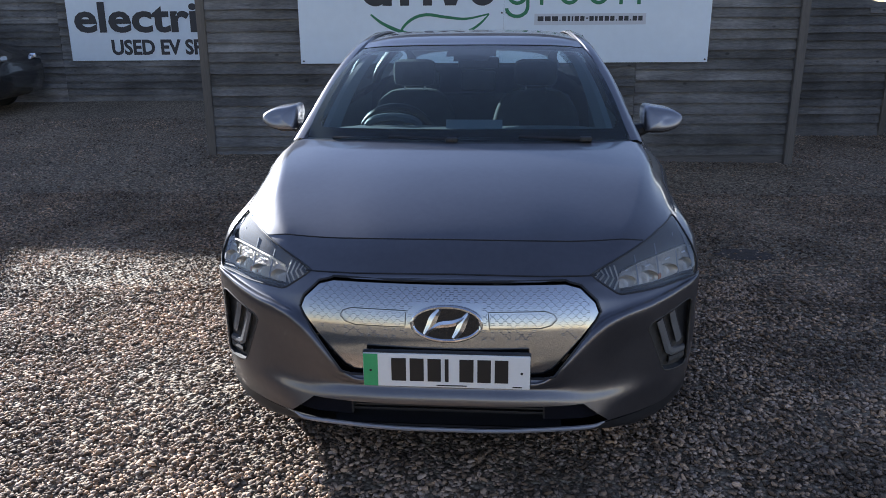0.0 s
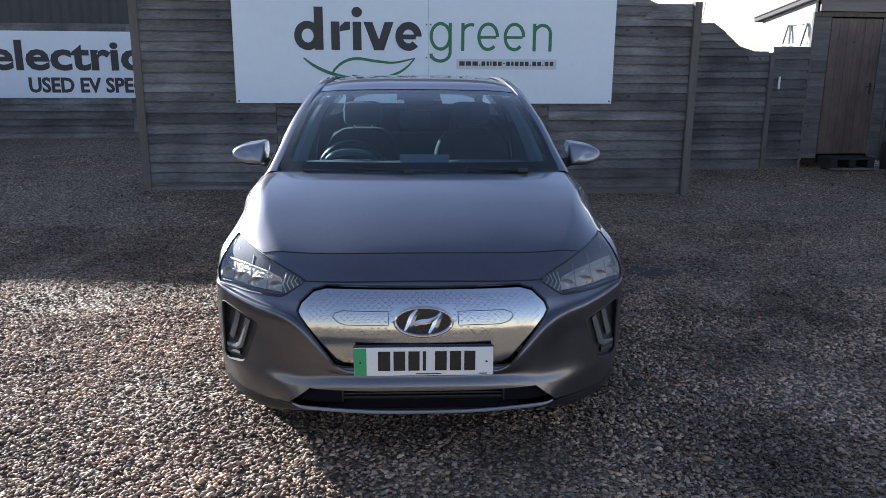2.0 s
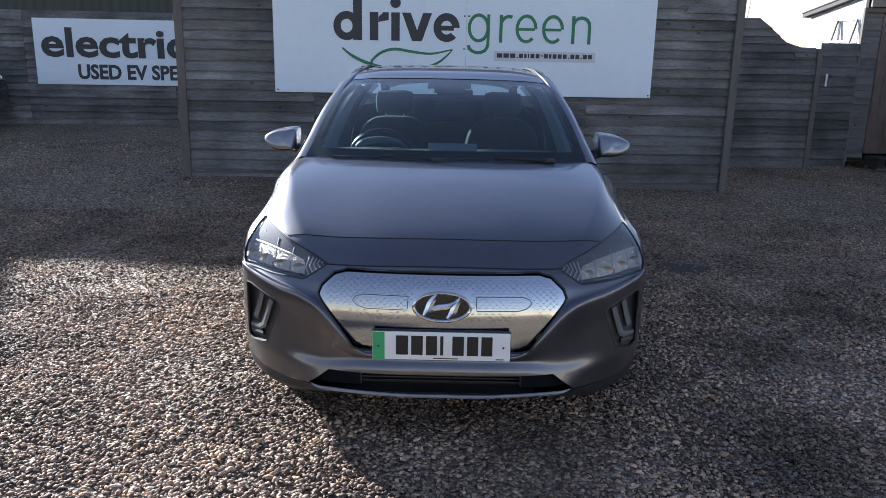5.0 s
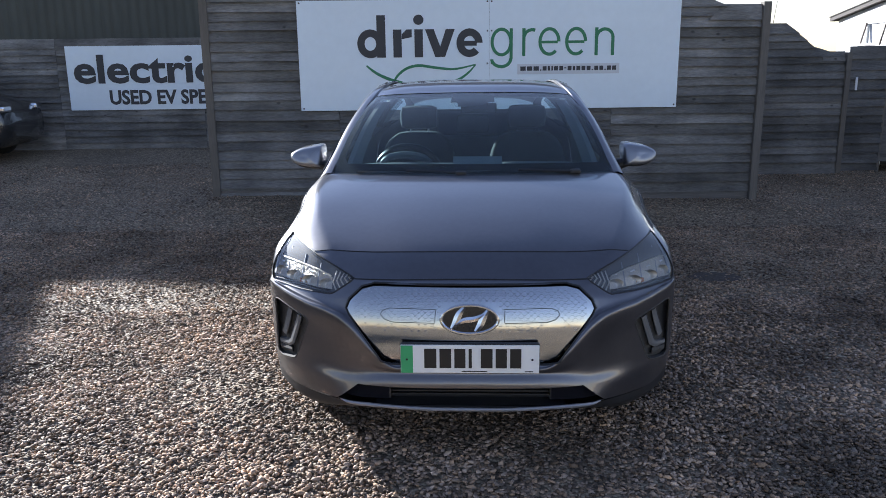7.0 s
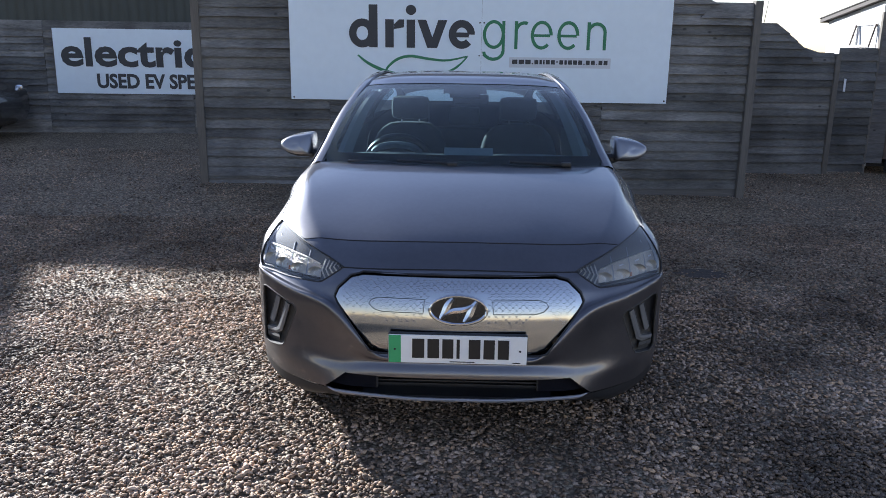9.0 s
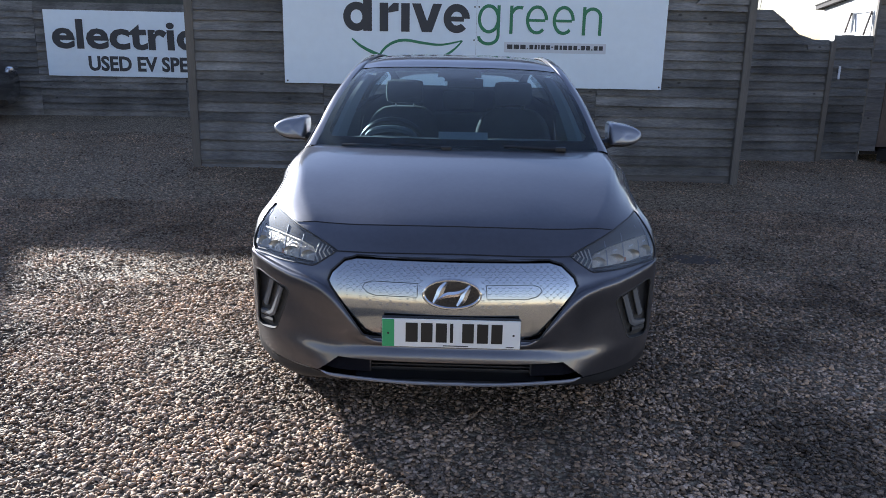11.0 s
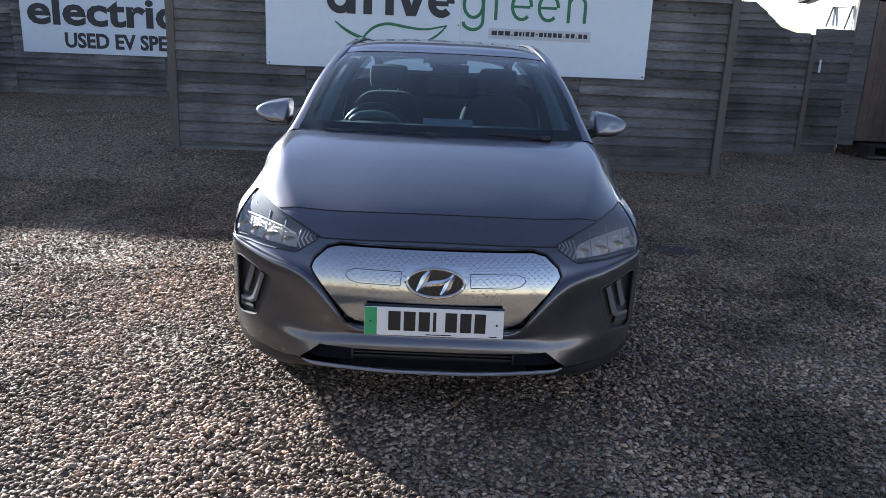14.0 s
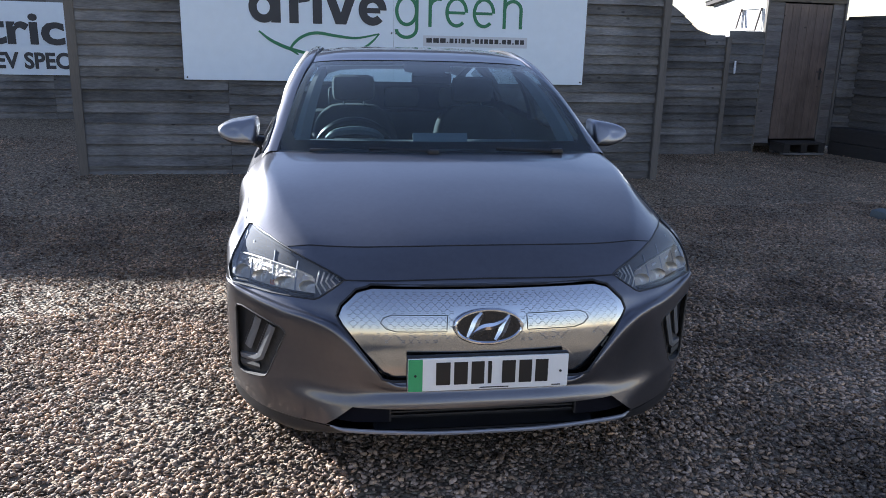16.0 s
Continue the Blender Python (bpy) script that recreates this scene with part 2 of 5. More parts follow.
def gravel_ground():
    """Packed small stones in earth, for the sheet under and beyond the loose pebbles."""
    m = bpy.data.materials.new("gravel and earth")
    m.use_nodes = True
    n, l = m.node_tree.nodes, m.node_tree.links
    p = n["Principled BSDF"]
    p.inputs["Roughness"].default_value = 0.8
    tc = n.new("ShaderNodeTexCoord")
    vo, big, v2 = n.new("ShaderNodeTexVoronoi"), n.new("ShaderNodeTexNoise"), n.new("ShaderNodeTexVoronoi")
    vo.inputs["Scale"].default_value, v2.inputs["Scale"].default_value, big.inputs["Scale"].default_value = 52.0, 26.0, 0.9
    big.inputs["Detail"].default_value = 6.0
    for node in (vo, big, v2):
        l.new(tc.outputs["Object"], node.inputs["Vector"])
    grey = n.new("ShaderNodeSeparateColor")
    l.new(vo.outputs["Color"], grey.inputs[0])
    ramp = n.new("ShaderNodeValToRGB")
    el = ramp.color_ramp.elements
    el[0].position, el[1].position = 0.0, 1.0
    el[0].color, el[1].color = (0.12, 0.085, 0.056, 1), (0.53, 0.415, 0.285, 1)
    mid = el.new(0.55)
    mid.color = (0.30, 0.222, 0.145, 1)
    l.new(grey.outputs[0], ramp.inputs[0])
    gap = n.new("ShaderNodeMapRange")
    gap.inputs["From Min"].default_value, gap.inputs["From Max"].default_value = 0.35, 0.75
    gap.inputs["To Min"].default_value, gap.inputs["To Max"].default_value = 1.0, 0.5
    l.new(vo.outputs["Distance"], gap.inputs["Value"])
    wear = n.new("ShaderNodeMapRange")
    wear.inputs["From Min"].default_value, wear.inputs["From Max"].default_value = 0.3, 0.7
    wear.inputs["To Min"].default_value, wear.inputs["To Max"].default_value = 0.75, 1.15
    l.new(big.outputs[0], wear.inputs["Value"])
    mul = n.new("ShaderNodeMath")
    mul.operation = "MULTIPLY"
    l.new(gap.outputs[0], mul.inputs[0])
    l.new(wear.outputs[0], mul.inputs[1])
    hsv = n.new("ShaderNodeHueSaturation")
    l.new(mul.outputs[0], hsv.inputs["Value"])
    l.new(ramp.outputs[0], hsv.inputs["Color"])
    l.new(hsv.outputs[0], p.inputs["Base Color"])
    b = n.new("ShaderNodeBump")
    b.inputs["Strength"].default_value, b.inputs["Distance"].default_value = 0.9, 0.02
    b.invert = True
    l.new(vo.outputs["Distance"], b.inputs["Height"])
    l.new(b.outputs[0], p.inputs["Normal"])
    return m


GRAVEL = gravel_ground()


# ---- building helpers ----
def mesh_of(name, bm, mat, smooth=False):
    me = bpy.data.meshes.new(name)
    bm.normal_update()
    bm.to_mesh(me)
    bm.free()
    me.materials.append(mat)
    if smooth:
        me.polygons.foreach_set("use_smooth", [True] * len(me.polygons))
        me.set_sharp_from_angle(angle=radians(smooth if smooth is not True else 40))
    return me


def part(name, bm, mat, parent=None, label="", smooth=False, at=None):
    """Links a bmesh as one mesh object under a thing or a part."""
    ob = new(name, mesh_of(name, bm, mat, smooth))
    ob.parent = parent
    if at is not None:
        ob.matrix_basis = at
    if label:
        ob["label"] = label
    return ob


def thing(name, m, label, category, group="", kind=""):
    ob = new(name)
    ob.empty_display_size = 0.2
    ob.matrix_basis = m
    return tagged(ob, label, category, group, kind)


def box(x0, x1, y0, y1, z0, z1, bevel=0.0, bm=None):
    bm = bm or bmesh.new()
    got = bmesh.ops.create_cube(bm, size=1, matrix=Matrix.LocRotScale(((x0 + x1) / 2, (y0 + y1) / 2, (z0 + z1) / 2), None, (x1 - x0, y1 - y0, z1 - z0)))
    if bevel:
        es = list({e for v in got["verts"] for e in v.link_edges})
        bmesh.ops.bevel(bm, geom=es, offset=bevel, segments=2, affect="EDGES", profile=0.6)
    return bm


def tube(points, radius, n=6, bm=None, closed=False):
    """A round bar along a line of points."""
    bm = bm or bmesh.new()
    pts = [Vector(p) for p in points]
    rings = []
    k = len(pts)
    up0 = Vector((0.13, 0.21, 0.97)).normalized()
    for i, p in enumerate(pts):
        a = pts[(i - 1) % k] if closed or i else p
        b = pts[(i + 1) % k] if closed or i < k - 1 else p
        d = (b - a).normalized()
        s = d.cross(up0).normalized()
        t = s.cross(d)
        r = radius[i] if isinstance(radius, (list, tuple)) else radius
        rings.append([bm.verts.new(p + r * (math.cos(2 * math.pi * j / n) * s + math.sin(2 * math.pi * j / n) * t)) for j in range(n)])
    for i in range(k if closed else k - 1):
        A, B = rings[i], rings[(i + 1) % k]
        for j in range(n):
            bm.faces.new((A[j], A[(j + 1) % n], B[(j + 1) % n], B[j]))
    if not closed:
        bm.faces.new(rings[0][::-1])
        bm.faces.new(rings[-1])
    bmesh.ops.recalc_face_normals(bm, faces=bm.faces)
    return bm


def lathe(profile, n=40, axis="X", bm=None):
    """Turns (radius, along) pairs round an axis."""
    bm = bm or bmesh.new()
    rings = []
    for r, a in profile:
        ring = []
        for j in range(n):
            c, s = r * math.cos(2 * math.pi * j / n), r * math.sin(2 * math.pi * j / n)
            ring.append(bm.verts.new({"X": (a, c, s), "Y": (c, a, s), "Z": (c, s, a)}[axis]))
        rings.append(ring)
    for A, B in zip(rings, rings[1:]):
        for j in range(n):
            bm.faces.new((A[j], A[(j + 1) % n], B[(j + 1) % n], B[j]))
    bmesh.ops.recalc_face_normals(bm, faces=bm.faces)
    return bm


def prism(outline, y0, y1, bm=None):
    """An outline of (x, z) given depth from y0 (front) to y1 (back)."""
    bm = bm or bmesh.new()
    f = [bm.verts.new((x, y0, z)) for x, z in outline]
    b = [bm.verts.new((x, y1, z)) for x, z in outline]
    k = len(outline)
    faces = [bm.faces.new(f), bm.faces.new(b[::-1])]
    for i in range(k):
        faces.append(bm.faces.new((f[i], b[i], b[(i + 1) % k], f[(i + 1) % k])))
    bmesh.ops.recalc_face_normals(bm, faces=faces)
    return bm


def spline(P, k):
    """Catmull-Rom through the rows of P (n x d), k steps a span."""
    P = np.asarray(P, float)
    Q = np.vstack([2 * P[0] - P[1], P, 2 * P[-1] - P[-2]])
    out = []
    for i in range(1, len(Q) - 2):
        a, b, c, d = Q[i - 1], Q[i], Q[i + 1], Q[i + 2]
        for t in np.arange(k) / k:
            out.append(0.5 * (2 * b + (c - a) * t + (2 * a - 5 * b + 4 * c - d) * t * t + (3 * b - a - 3 * c + d) * t ** 3))
    out.append(P[-1])
    return np.array(out)


def surface(net, kr, kc):
    """A smooth sheet through a net of rows of points."""
    net = np.asarray(net, float)
    rows = np.array([spline(r, kc) for r in net])
    return np.array([spline(rows[:, j], kr) for j in range(rows.shape[1])]).transpose(1, 0, 2)


def both_sides(net):
    return [[(-u, v, z) for u, v, z in reversed(r[1:])] + list(r) for r in net]


def sheet(G, bm=None, keep=None, thick=0.0, inward=(0, 0, -1)):
    bm = bm or bmesh.new()
    V = [[bm.verts.new(p) for p in r] for r in G]
    for i in range(len(V) - 1):
        for j in range(len(V[0]) - 1):
            if keep is None or keep(i, j):
                bm.faces.new((V[i][j], V[i][j + 1], V[i + 1][j + 1], V[i + 1][j]))
    loose = [v for v in bm.verts if not v.link_faces]
    bmesh.ops.delete(bm, geom=loose, context="VERTS")
    return bm


# ---- ground ----
def ground_z(x, y):
    """The yard rises a little towards its far left corner."""
    w = np.clip((4.0 - np.asarray(x)) / 5.5, 0, 1)
    w = w * w * (3 - 2 * w)
    x, y = np.asarray(x), np.asarray(y)
    bank = 0.042 * np.exp(-((y - 8.0) / 0.75) ** 2) * np.clip((x + 3.4) / 0.8, 0, 1) * np.clip((4.3 - x) / 0.6, 0, 1)
    return 0.026 * np.clip(y - 4.0, 0, 9.5) * w + bank


def yard():
    xs = np.unique(np.round(np.concatenate([np.linspace(-12, 12, 97), [-900, -300, -100, -50, -30, -20, 20, 30, 50, 100, 300, 900]]), 3))
    ys = np.unique(np.round(np.concatenate([np.linspace(-3, 16, 77), [-900, -300, -100, -50, -30, -15, -8, 20, 30, 50, 100, 300, 900]]), 3))
    G = np.array([[(x, y, float(ground_z(x, y)) + 0.006 * math.sin(3.1 * x + 1.7 * y) * math.sin(2.3 * y - 0.9 * x) - 0.006) for x in xs] for y in ys])
    return tagged(part("ground", sheet(G), GRAVEL, smooth=True), "brown and grey gravel yard rising gently to the back", "ground", kind="structure")


def pebbles(zone, rough_shape, seed):
    """Loose stones over a stretch of the yard (y from, y to, how many to the square metre, least and largest radius, flatness)."""
    y0, y1, per, s0, s1, f0, f1 = zone
    rng = np.random.default_rng(seed)
    ico = bmesh.new()
    if rough_shape:
        bmesh.ops.create_cone(ico, segments=4, radius1=1, radius2=0, depth=1, cap_ends=False)
        bmesh.ops.delete(ico, geom=ico.verts[:], context="VERTS")
        pts = [ico.verts.new(c) for c in ((1, 0, 0), (0, 1, 0), (-1, 0, 0), (0, -1, 0), (0, 0, 1), (0, 0, -1))]
        for k in range(4):
            ico.faces.new((pts[k], pts[(k + 1) % 4], pts[4]))
            ico.faces.new((pts[(k + 1) % 4], pts[k], pts[5]))
    else:
        bmesh.ops.create_icosphere(ico, subdivisions=1, radius=1)
    ico.verts.index_update()
    base = np.array([v.co[:] for v in ico.verts])
    tri = np.array([[v.index for v in f.verts] for f in ico.faces])
    m = len(base)
    ico.free()
    k = int(16 * (y1 - y0) * per)
    x, y = rng.uniform(-8, 8, k), rng.uniform(y0, y1, k)
    keep = (x > -1.0 - 0.64 * (y + 0.5)) & (x < 0.4 + 0.95 * y)
    keep &= ~((np.abs(x - 0.008 - 0.077 * (y - 2.2)) < 0.72) & (y > 3.1) & (y < 6.4))
    clump = np.array([noise.noise((1.3 * a, 1.3 * b, 0.0)) for a, b in zip(x, y)])
    keep &= rng.uniform(0, 1, k) < 0.85 + 0.5 * clump
    bare = ((x - BARE[0]) / 0.20) ** 2 + ((y - BARE[1]) / 0.15) ** 2 + 0.9 * clump
    keep &= (bare > 1.0) | (rng.uniform(0, 1, k) < 0.45 + 0.5 * np.clip(bare, 0, 1))
    x, y = x[keep], y[keep]
    n = len(x)
    s = s0 + (s1 - s0) * rng.beta(1.5, 3.4, n)
    shapes = base[None] * (1 + 0.15 * rng.standard_normal((24, m, 1)))
    V = shapes[rng.integers(0, 24, n)] * np.stack([s * rng.uniform(0.8, 1.35, n), s * rng.uniform(0.6, 0.95, n), s * rng.uniform(f0, f1, n)], 1)[:, None, :]
    a, b, c = rng.uniform(0, 2 * np.pi, n), rng.normal(0, 0.28, n), rng.normal(0, 0.28, n)
    ca, sa, cb, sb, cc, sc = (q[:, None] for q in (np.cos(a), np.sin(a), np.cos(b), np.sin(b), np.cos(c), np.sin(c)))
    X, Y, Z = V[..., 0], V[..., 1], V[..., 2]
    Y, Z = Y * cb - Z * sb, Y * sb + Z * cb
    X, Z = X * cc + Z * sc, -X * sc + Z * cc
    X, Y = X * ca - Y * sa, X * sa + Y * ca
    lift = ground_z(x, y) + s * rng.uniform(-0.1, 0.6, n) - 0.003
    V = np.stack([X + x[:, None], Y + y[:, None], Z + lift[:, None]], -1).reshape(-1, 3)
    F = (tri[None] + m * np.arange(n)[:, None, None]).reshape(-1, 3)
    me = bpy.data.meshes.new("gravel")
    me.vertices.add(len(V))
    me.vertices.foreach_set("co", V.ravel())
    me.loops.add(F.size)
    me.loops.foreach_set("vertex_index", F.ravel())
    me.polygons.add(len(F))
    me.polygons.foreach_set("loop_start", np.arange(0, F.size, 3))
    me.polygons.foreach_set("loop_total", np.full(len(F), 3))
    me.polygons.foreach_set("use_smooth", np.ones(len(F), bool))
    me.update(calc_edges=True)
    me.materials.append(STONE)
    return tagged(new("gravel", me), "loose rounded brown and grey gravel stones on the yard", "gravel", kind="stuff")


BARE = (1.98, 4.82)                   # a hollow scraped through to dark earth
yard()
pebbles((1.1, 4.3, 4700, 0.0065, 0.0185, 0.28, 0.50), False, 5)
pebbles((4.3, 6.6, 2500, 0.006, 0.018, 0.36, 0.62), True, 6)
pebbles((6.6, 11.0, 550, 0.007, 0.02, 0.32, 0.55), True, 7)


def bare_earth():
    bm = bmesh.new()
    rng = random.Random(9)
    rim = []
    for k in range(40):
        a = 2 * math.pi * k / 40
        r = 1 + rng.uniform(-0.16, 0.16)
        rim.append((BARE[0] + 0.19 * r * math.cos(a), BARE[1] + 0.13 * r * math.sin(a)))
    mid = bm.verts.new((BARE[0], BARE[1], float(ground_z(*BARE)) + 0.004))
    V = [bm.verts.new((x, y, float(ground_z(x, y)) + 0.003)) for x, y in rim]
    for k in range(40):
        bm.faces.new((mid, V[k], V[(k + 1) % 40]))
    ob = part("bare_earth", bm, EARTH)
    return tagged(ob, "small patch of dark bare earth in the gravel", "ground", kind="structure")


bare_earth()

# ---- fences ----
def lap_board(x0, x1, z0, h, parent, mat, lean=0.0, x1_top=None, x0_top=None, off=0.0, deep=0.043):
    """One feather-edge board: thick, slightly wavering lower edge, thin upper edge tucked under the next."""
    bm = bmesh.new()
    a, b = (x0 if x0_top is None else x0_top), (x1 if x1_top is None else x1_top)
    n = max(1, int((x1 - x0) / 0.16))
    rows = []
    for k in range(n + 1):
        t = k / n
        xl, xt = x0 + (x1 - x0) * t, a + (b - a) * t
        wave = 0.0045 * noise.noise((xl * 1.9, z0 * 31.0, 0.5)) + 0.0025 * noise.noise((xl * 7.0, z0 * 47.0, 2.5))
        cup = 0.006 * noise.noise((xl * 1.1, z0 * 23.0, 7.5))
        zb, zt = z0 + lean * t + wave, z0 + h + lean * t
        rows.append([bm.verts.new(c) for c in ((xl, -deep + off + cup, zb), (xt, -0.006 + off, zt), (xt, 0.0 + off, zt), (xl, -0.012 + off, zb + 0.003))])
    for A, B in zip(rows, rows[1:]):
        for j in range(4):
            bm.faces.new((A[j], A[(j + 1) % 4], B[(j + 1) % 4], B[j]))
    bm.faces.new(rows[0])
    bm.faces.new(rows[-1][::-1])
    bmesh.ops.recalc_face_normals(bm, faces=bm.faces)
    return part("board", bm, mat, parent)


def lap_fence(parent, x0, x1, base, top, pitch, joints=(), mat=WOOD, top_at=None, seed=1, deep=0.043):
    """Boards from base to top; top_at(z): where the fence ends at a height, if its upper outline slopes; deep: how far the lower edges stand out."""
    rng = random.Random(seed)
    cuts = [x0, *joints, x1]
    for a, b in zip(cuts, cuts[1:]):
        z = base
        while z < top - 0.03:
            h = pitch * 1.14 + 0.022
            zl = z + rng.uniform(-0.004, 0.004)
            a2, b2, bt = a + 0.002, b - 0.002, None
            if top_at:
                end, end_t = top_at(z), top_at(z + h)
                if end < a + 0.05:
                    z += pitch
                    continue
                b2, bt = min(b2, end), min(b2, max(a2 + 0.02, end_t))
            lap_board(a2, b2, zl, h, parent, mat, rng.uniform(-0.006, 0.006), x1_top=bt, off=rng.uniform(-0.004, 0.003), deep=deep)
            z += pitch * rng.uniform(0.86, 1.14)


def post(parent, x, y, z0, z1, w=0.09, d=0.08, name="post", mat=POST, lean=0.0):
    bm = box(x - w / 2, x + w / 2, y - d / 2, y + d / 2, z0, z1, 0.006)
    for v in bm.verts:
        v.co.x += lean * (v.co.z - z0)
    return part(name, bm, mat, parent)


# the fence behind the car, which carries the large sign
fence = thing("fence", pose(0, 8.07, 0, 0, 0, -1.2), "tall weathered grey timber fence of lapped horizontal boards", "fence")
lap_fence(fence, -2.385, 3.56, 0.12, 2.75, 0.104, (-1.02, 1.97), top_at=lambda z: 3.56 if z < 2.08 else 3.17 - (z - 2.13) * 2.35 if z < 2.62 else 2.1, seed=3)
post(fence, -2.425, -0.01, 0.02, 2.80, 0.085, 0.09, lean=0.0)
post(fence, 3.595, -0.03, -0.02, 2.17, 0.084, 0.10)
lap_board(2.98, 3.556, 1.985, 0.165, fence, WOOD, off=-0.01, x0_top=3.14)
for px in (-1.0, 0.5, 2.0):
    post(fence, px, 0.06, 0.0, 2.6, 0.09, 0.09)
for k, (a, b) in enumerate(((-2.42, -1.02), (-1.02, 1.97), (1.97, 3.56))):
    part("gravel_board", box(a + 0.004, b - 0.004, -0.03, 0.0, -0.02 + 0.05 * (2 - k) * 0.8, 0.16 + 0.02 * (2 - k), 0.004), KICK_WOOD, fence)

# the fence further back on the raised ground
back_fence = thing("fence", pose(0, 13.0, 0.2), "weathered brown timber fence of lapped boards on raised ground", "fence")
lap_fence(back_fence, -11.0, 0.0, 0.02, 1.74, 0.118, (-8.6, -6.2, -3.8, -1.4), seed=8)
for px in (-8.6, -6.2, -3.8, -1.4):
    post(back_fence, px, 0.06, 0.0, 1.8)

# low fence to the far right, with a stepped top
far_fence = thing("fence", pose(0, 10.2, 0), "weathered grey timber fence of lapped boards with sloping top", "fence")
lap_fence(far_fence, 0.4, 5.75, 0.28, 2.0, 0.104, (2.9,), top_at=lambda z: 5.75 if z < 1.655 else 5.335 - (z - 1.70) * 1.25 if z < 2.0 else 4.88, seed=11, mat=OLD_WOOD)
lap_fence(far_fence, 5.80, 6.362, 0.03, 1.66, 0.128, (), seed=12, mat=OLD_WOOD)
lap_fence(far_fence, 7.68, 8.05, 0.05, 1.9, 0.128, (), seed=14, mat=OLD_WOOD)
lap_board(5.42, 5.73, 1.545, 0.135, far_fence, OLD_WOOD, off=-0.012)
lap_fence(far_fence, 0.4, 5.75, 0.0, 0.24, 0.14, (2.9, 4.5), mat=OLD_WOOD, seed=13)
post(far_fence, 5.78, -0.02, 0.0, 1.665, 0.07, 0.09)
# White strip put in for daylight coming through the gap beside the post.
part("bracket", box(5.905, 5.935, -0.05, -0.036, 1.15, 1.33, 0.004), PAPER, far_fence, "white strip standing in for light through a fence gap")

# fence running towards the viewer on the right, above dark sleepers
side_fence = thing("fence", pose(7.98, 10.5, 0, 0, 0, -86), "weathered timber fence of lapped boards, darkened for shade", "fence")
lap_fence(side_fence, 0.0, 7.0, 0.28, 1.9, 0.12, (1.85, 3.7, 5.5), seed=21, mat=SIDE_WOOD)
for px in (1.85, 3.7, 5.5):
    post(side_fence, px, 0.06, 0.0, 1.95)
sleepers = thing("sleeper_wall", pose(7.62, 10.1, 0, 0, 0, -83), "low dark damp retaining wall of stacked timber sleepers", "retaining wall")
for k in range(2):
    for j in range(3):
        part("sleeper", box(2.2 * j, 2.2 * j + 2.19, -0.0, 0.26, 0.21 * k - 0.02, 0.21 * k + 0.185, 0.01), DARK_WOOD, sleepers)


# ---- sheds and farm buildings ----
def cladding(parent, x0, x1, z0, z1, pitch, seed, mat=SHED_WOOD):
    lap_fence(parent, x0, x1, z0, z1, pitch, (), mat=mat, seed=seed, deep=0.022)


def pent(z, y):
    """Height of the shed's roof line at a depth, falling from front to back."""
    return z - 0.155 * y


def side_wall(s, x0, x1, y0, y1, z0, z1, mat, label=""):
    """A wall piece that runs back from the front; z1 None follows the roof."""
    bm = bmesh.new()
    v = [bm.verts.new((x, y, z)) for x in (x0, x1) for y, z in ((y0, z0), (y1, z0), (y1, pent(2.39, y1) if z1 is None else z1), (y0, pent(2.39, y0) if z1 is None else z1))]
    for f in ((0, 1, 2, 3), (7, 6, 5, 4), (0, 4, 5, 1), (1, 5, 6, 2), (2, 6, 7, 3), (3, 7, 4, 0)):
        bm.faces.new([v[q] for q in f])
    bmesh.ops.recalc_face_normals(bm, faces=bm.faces)
    return part("side_wall", bm, mat, s, label)


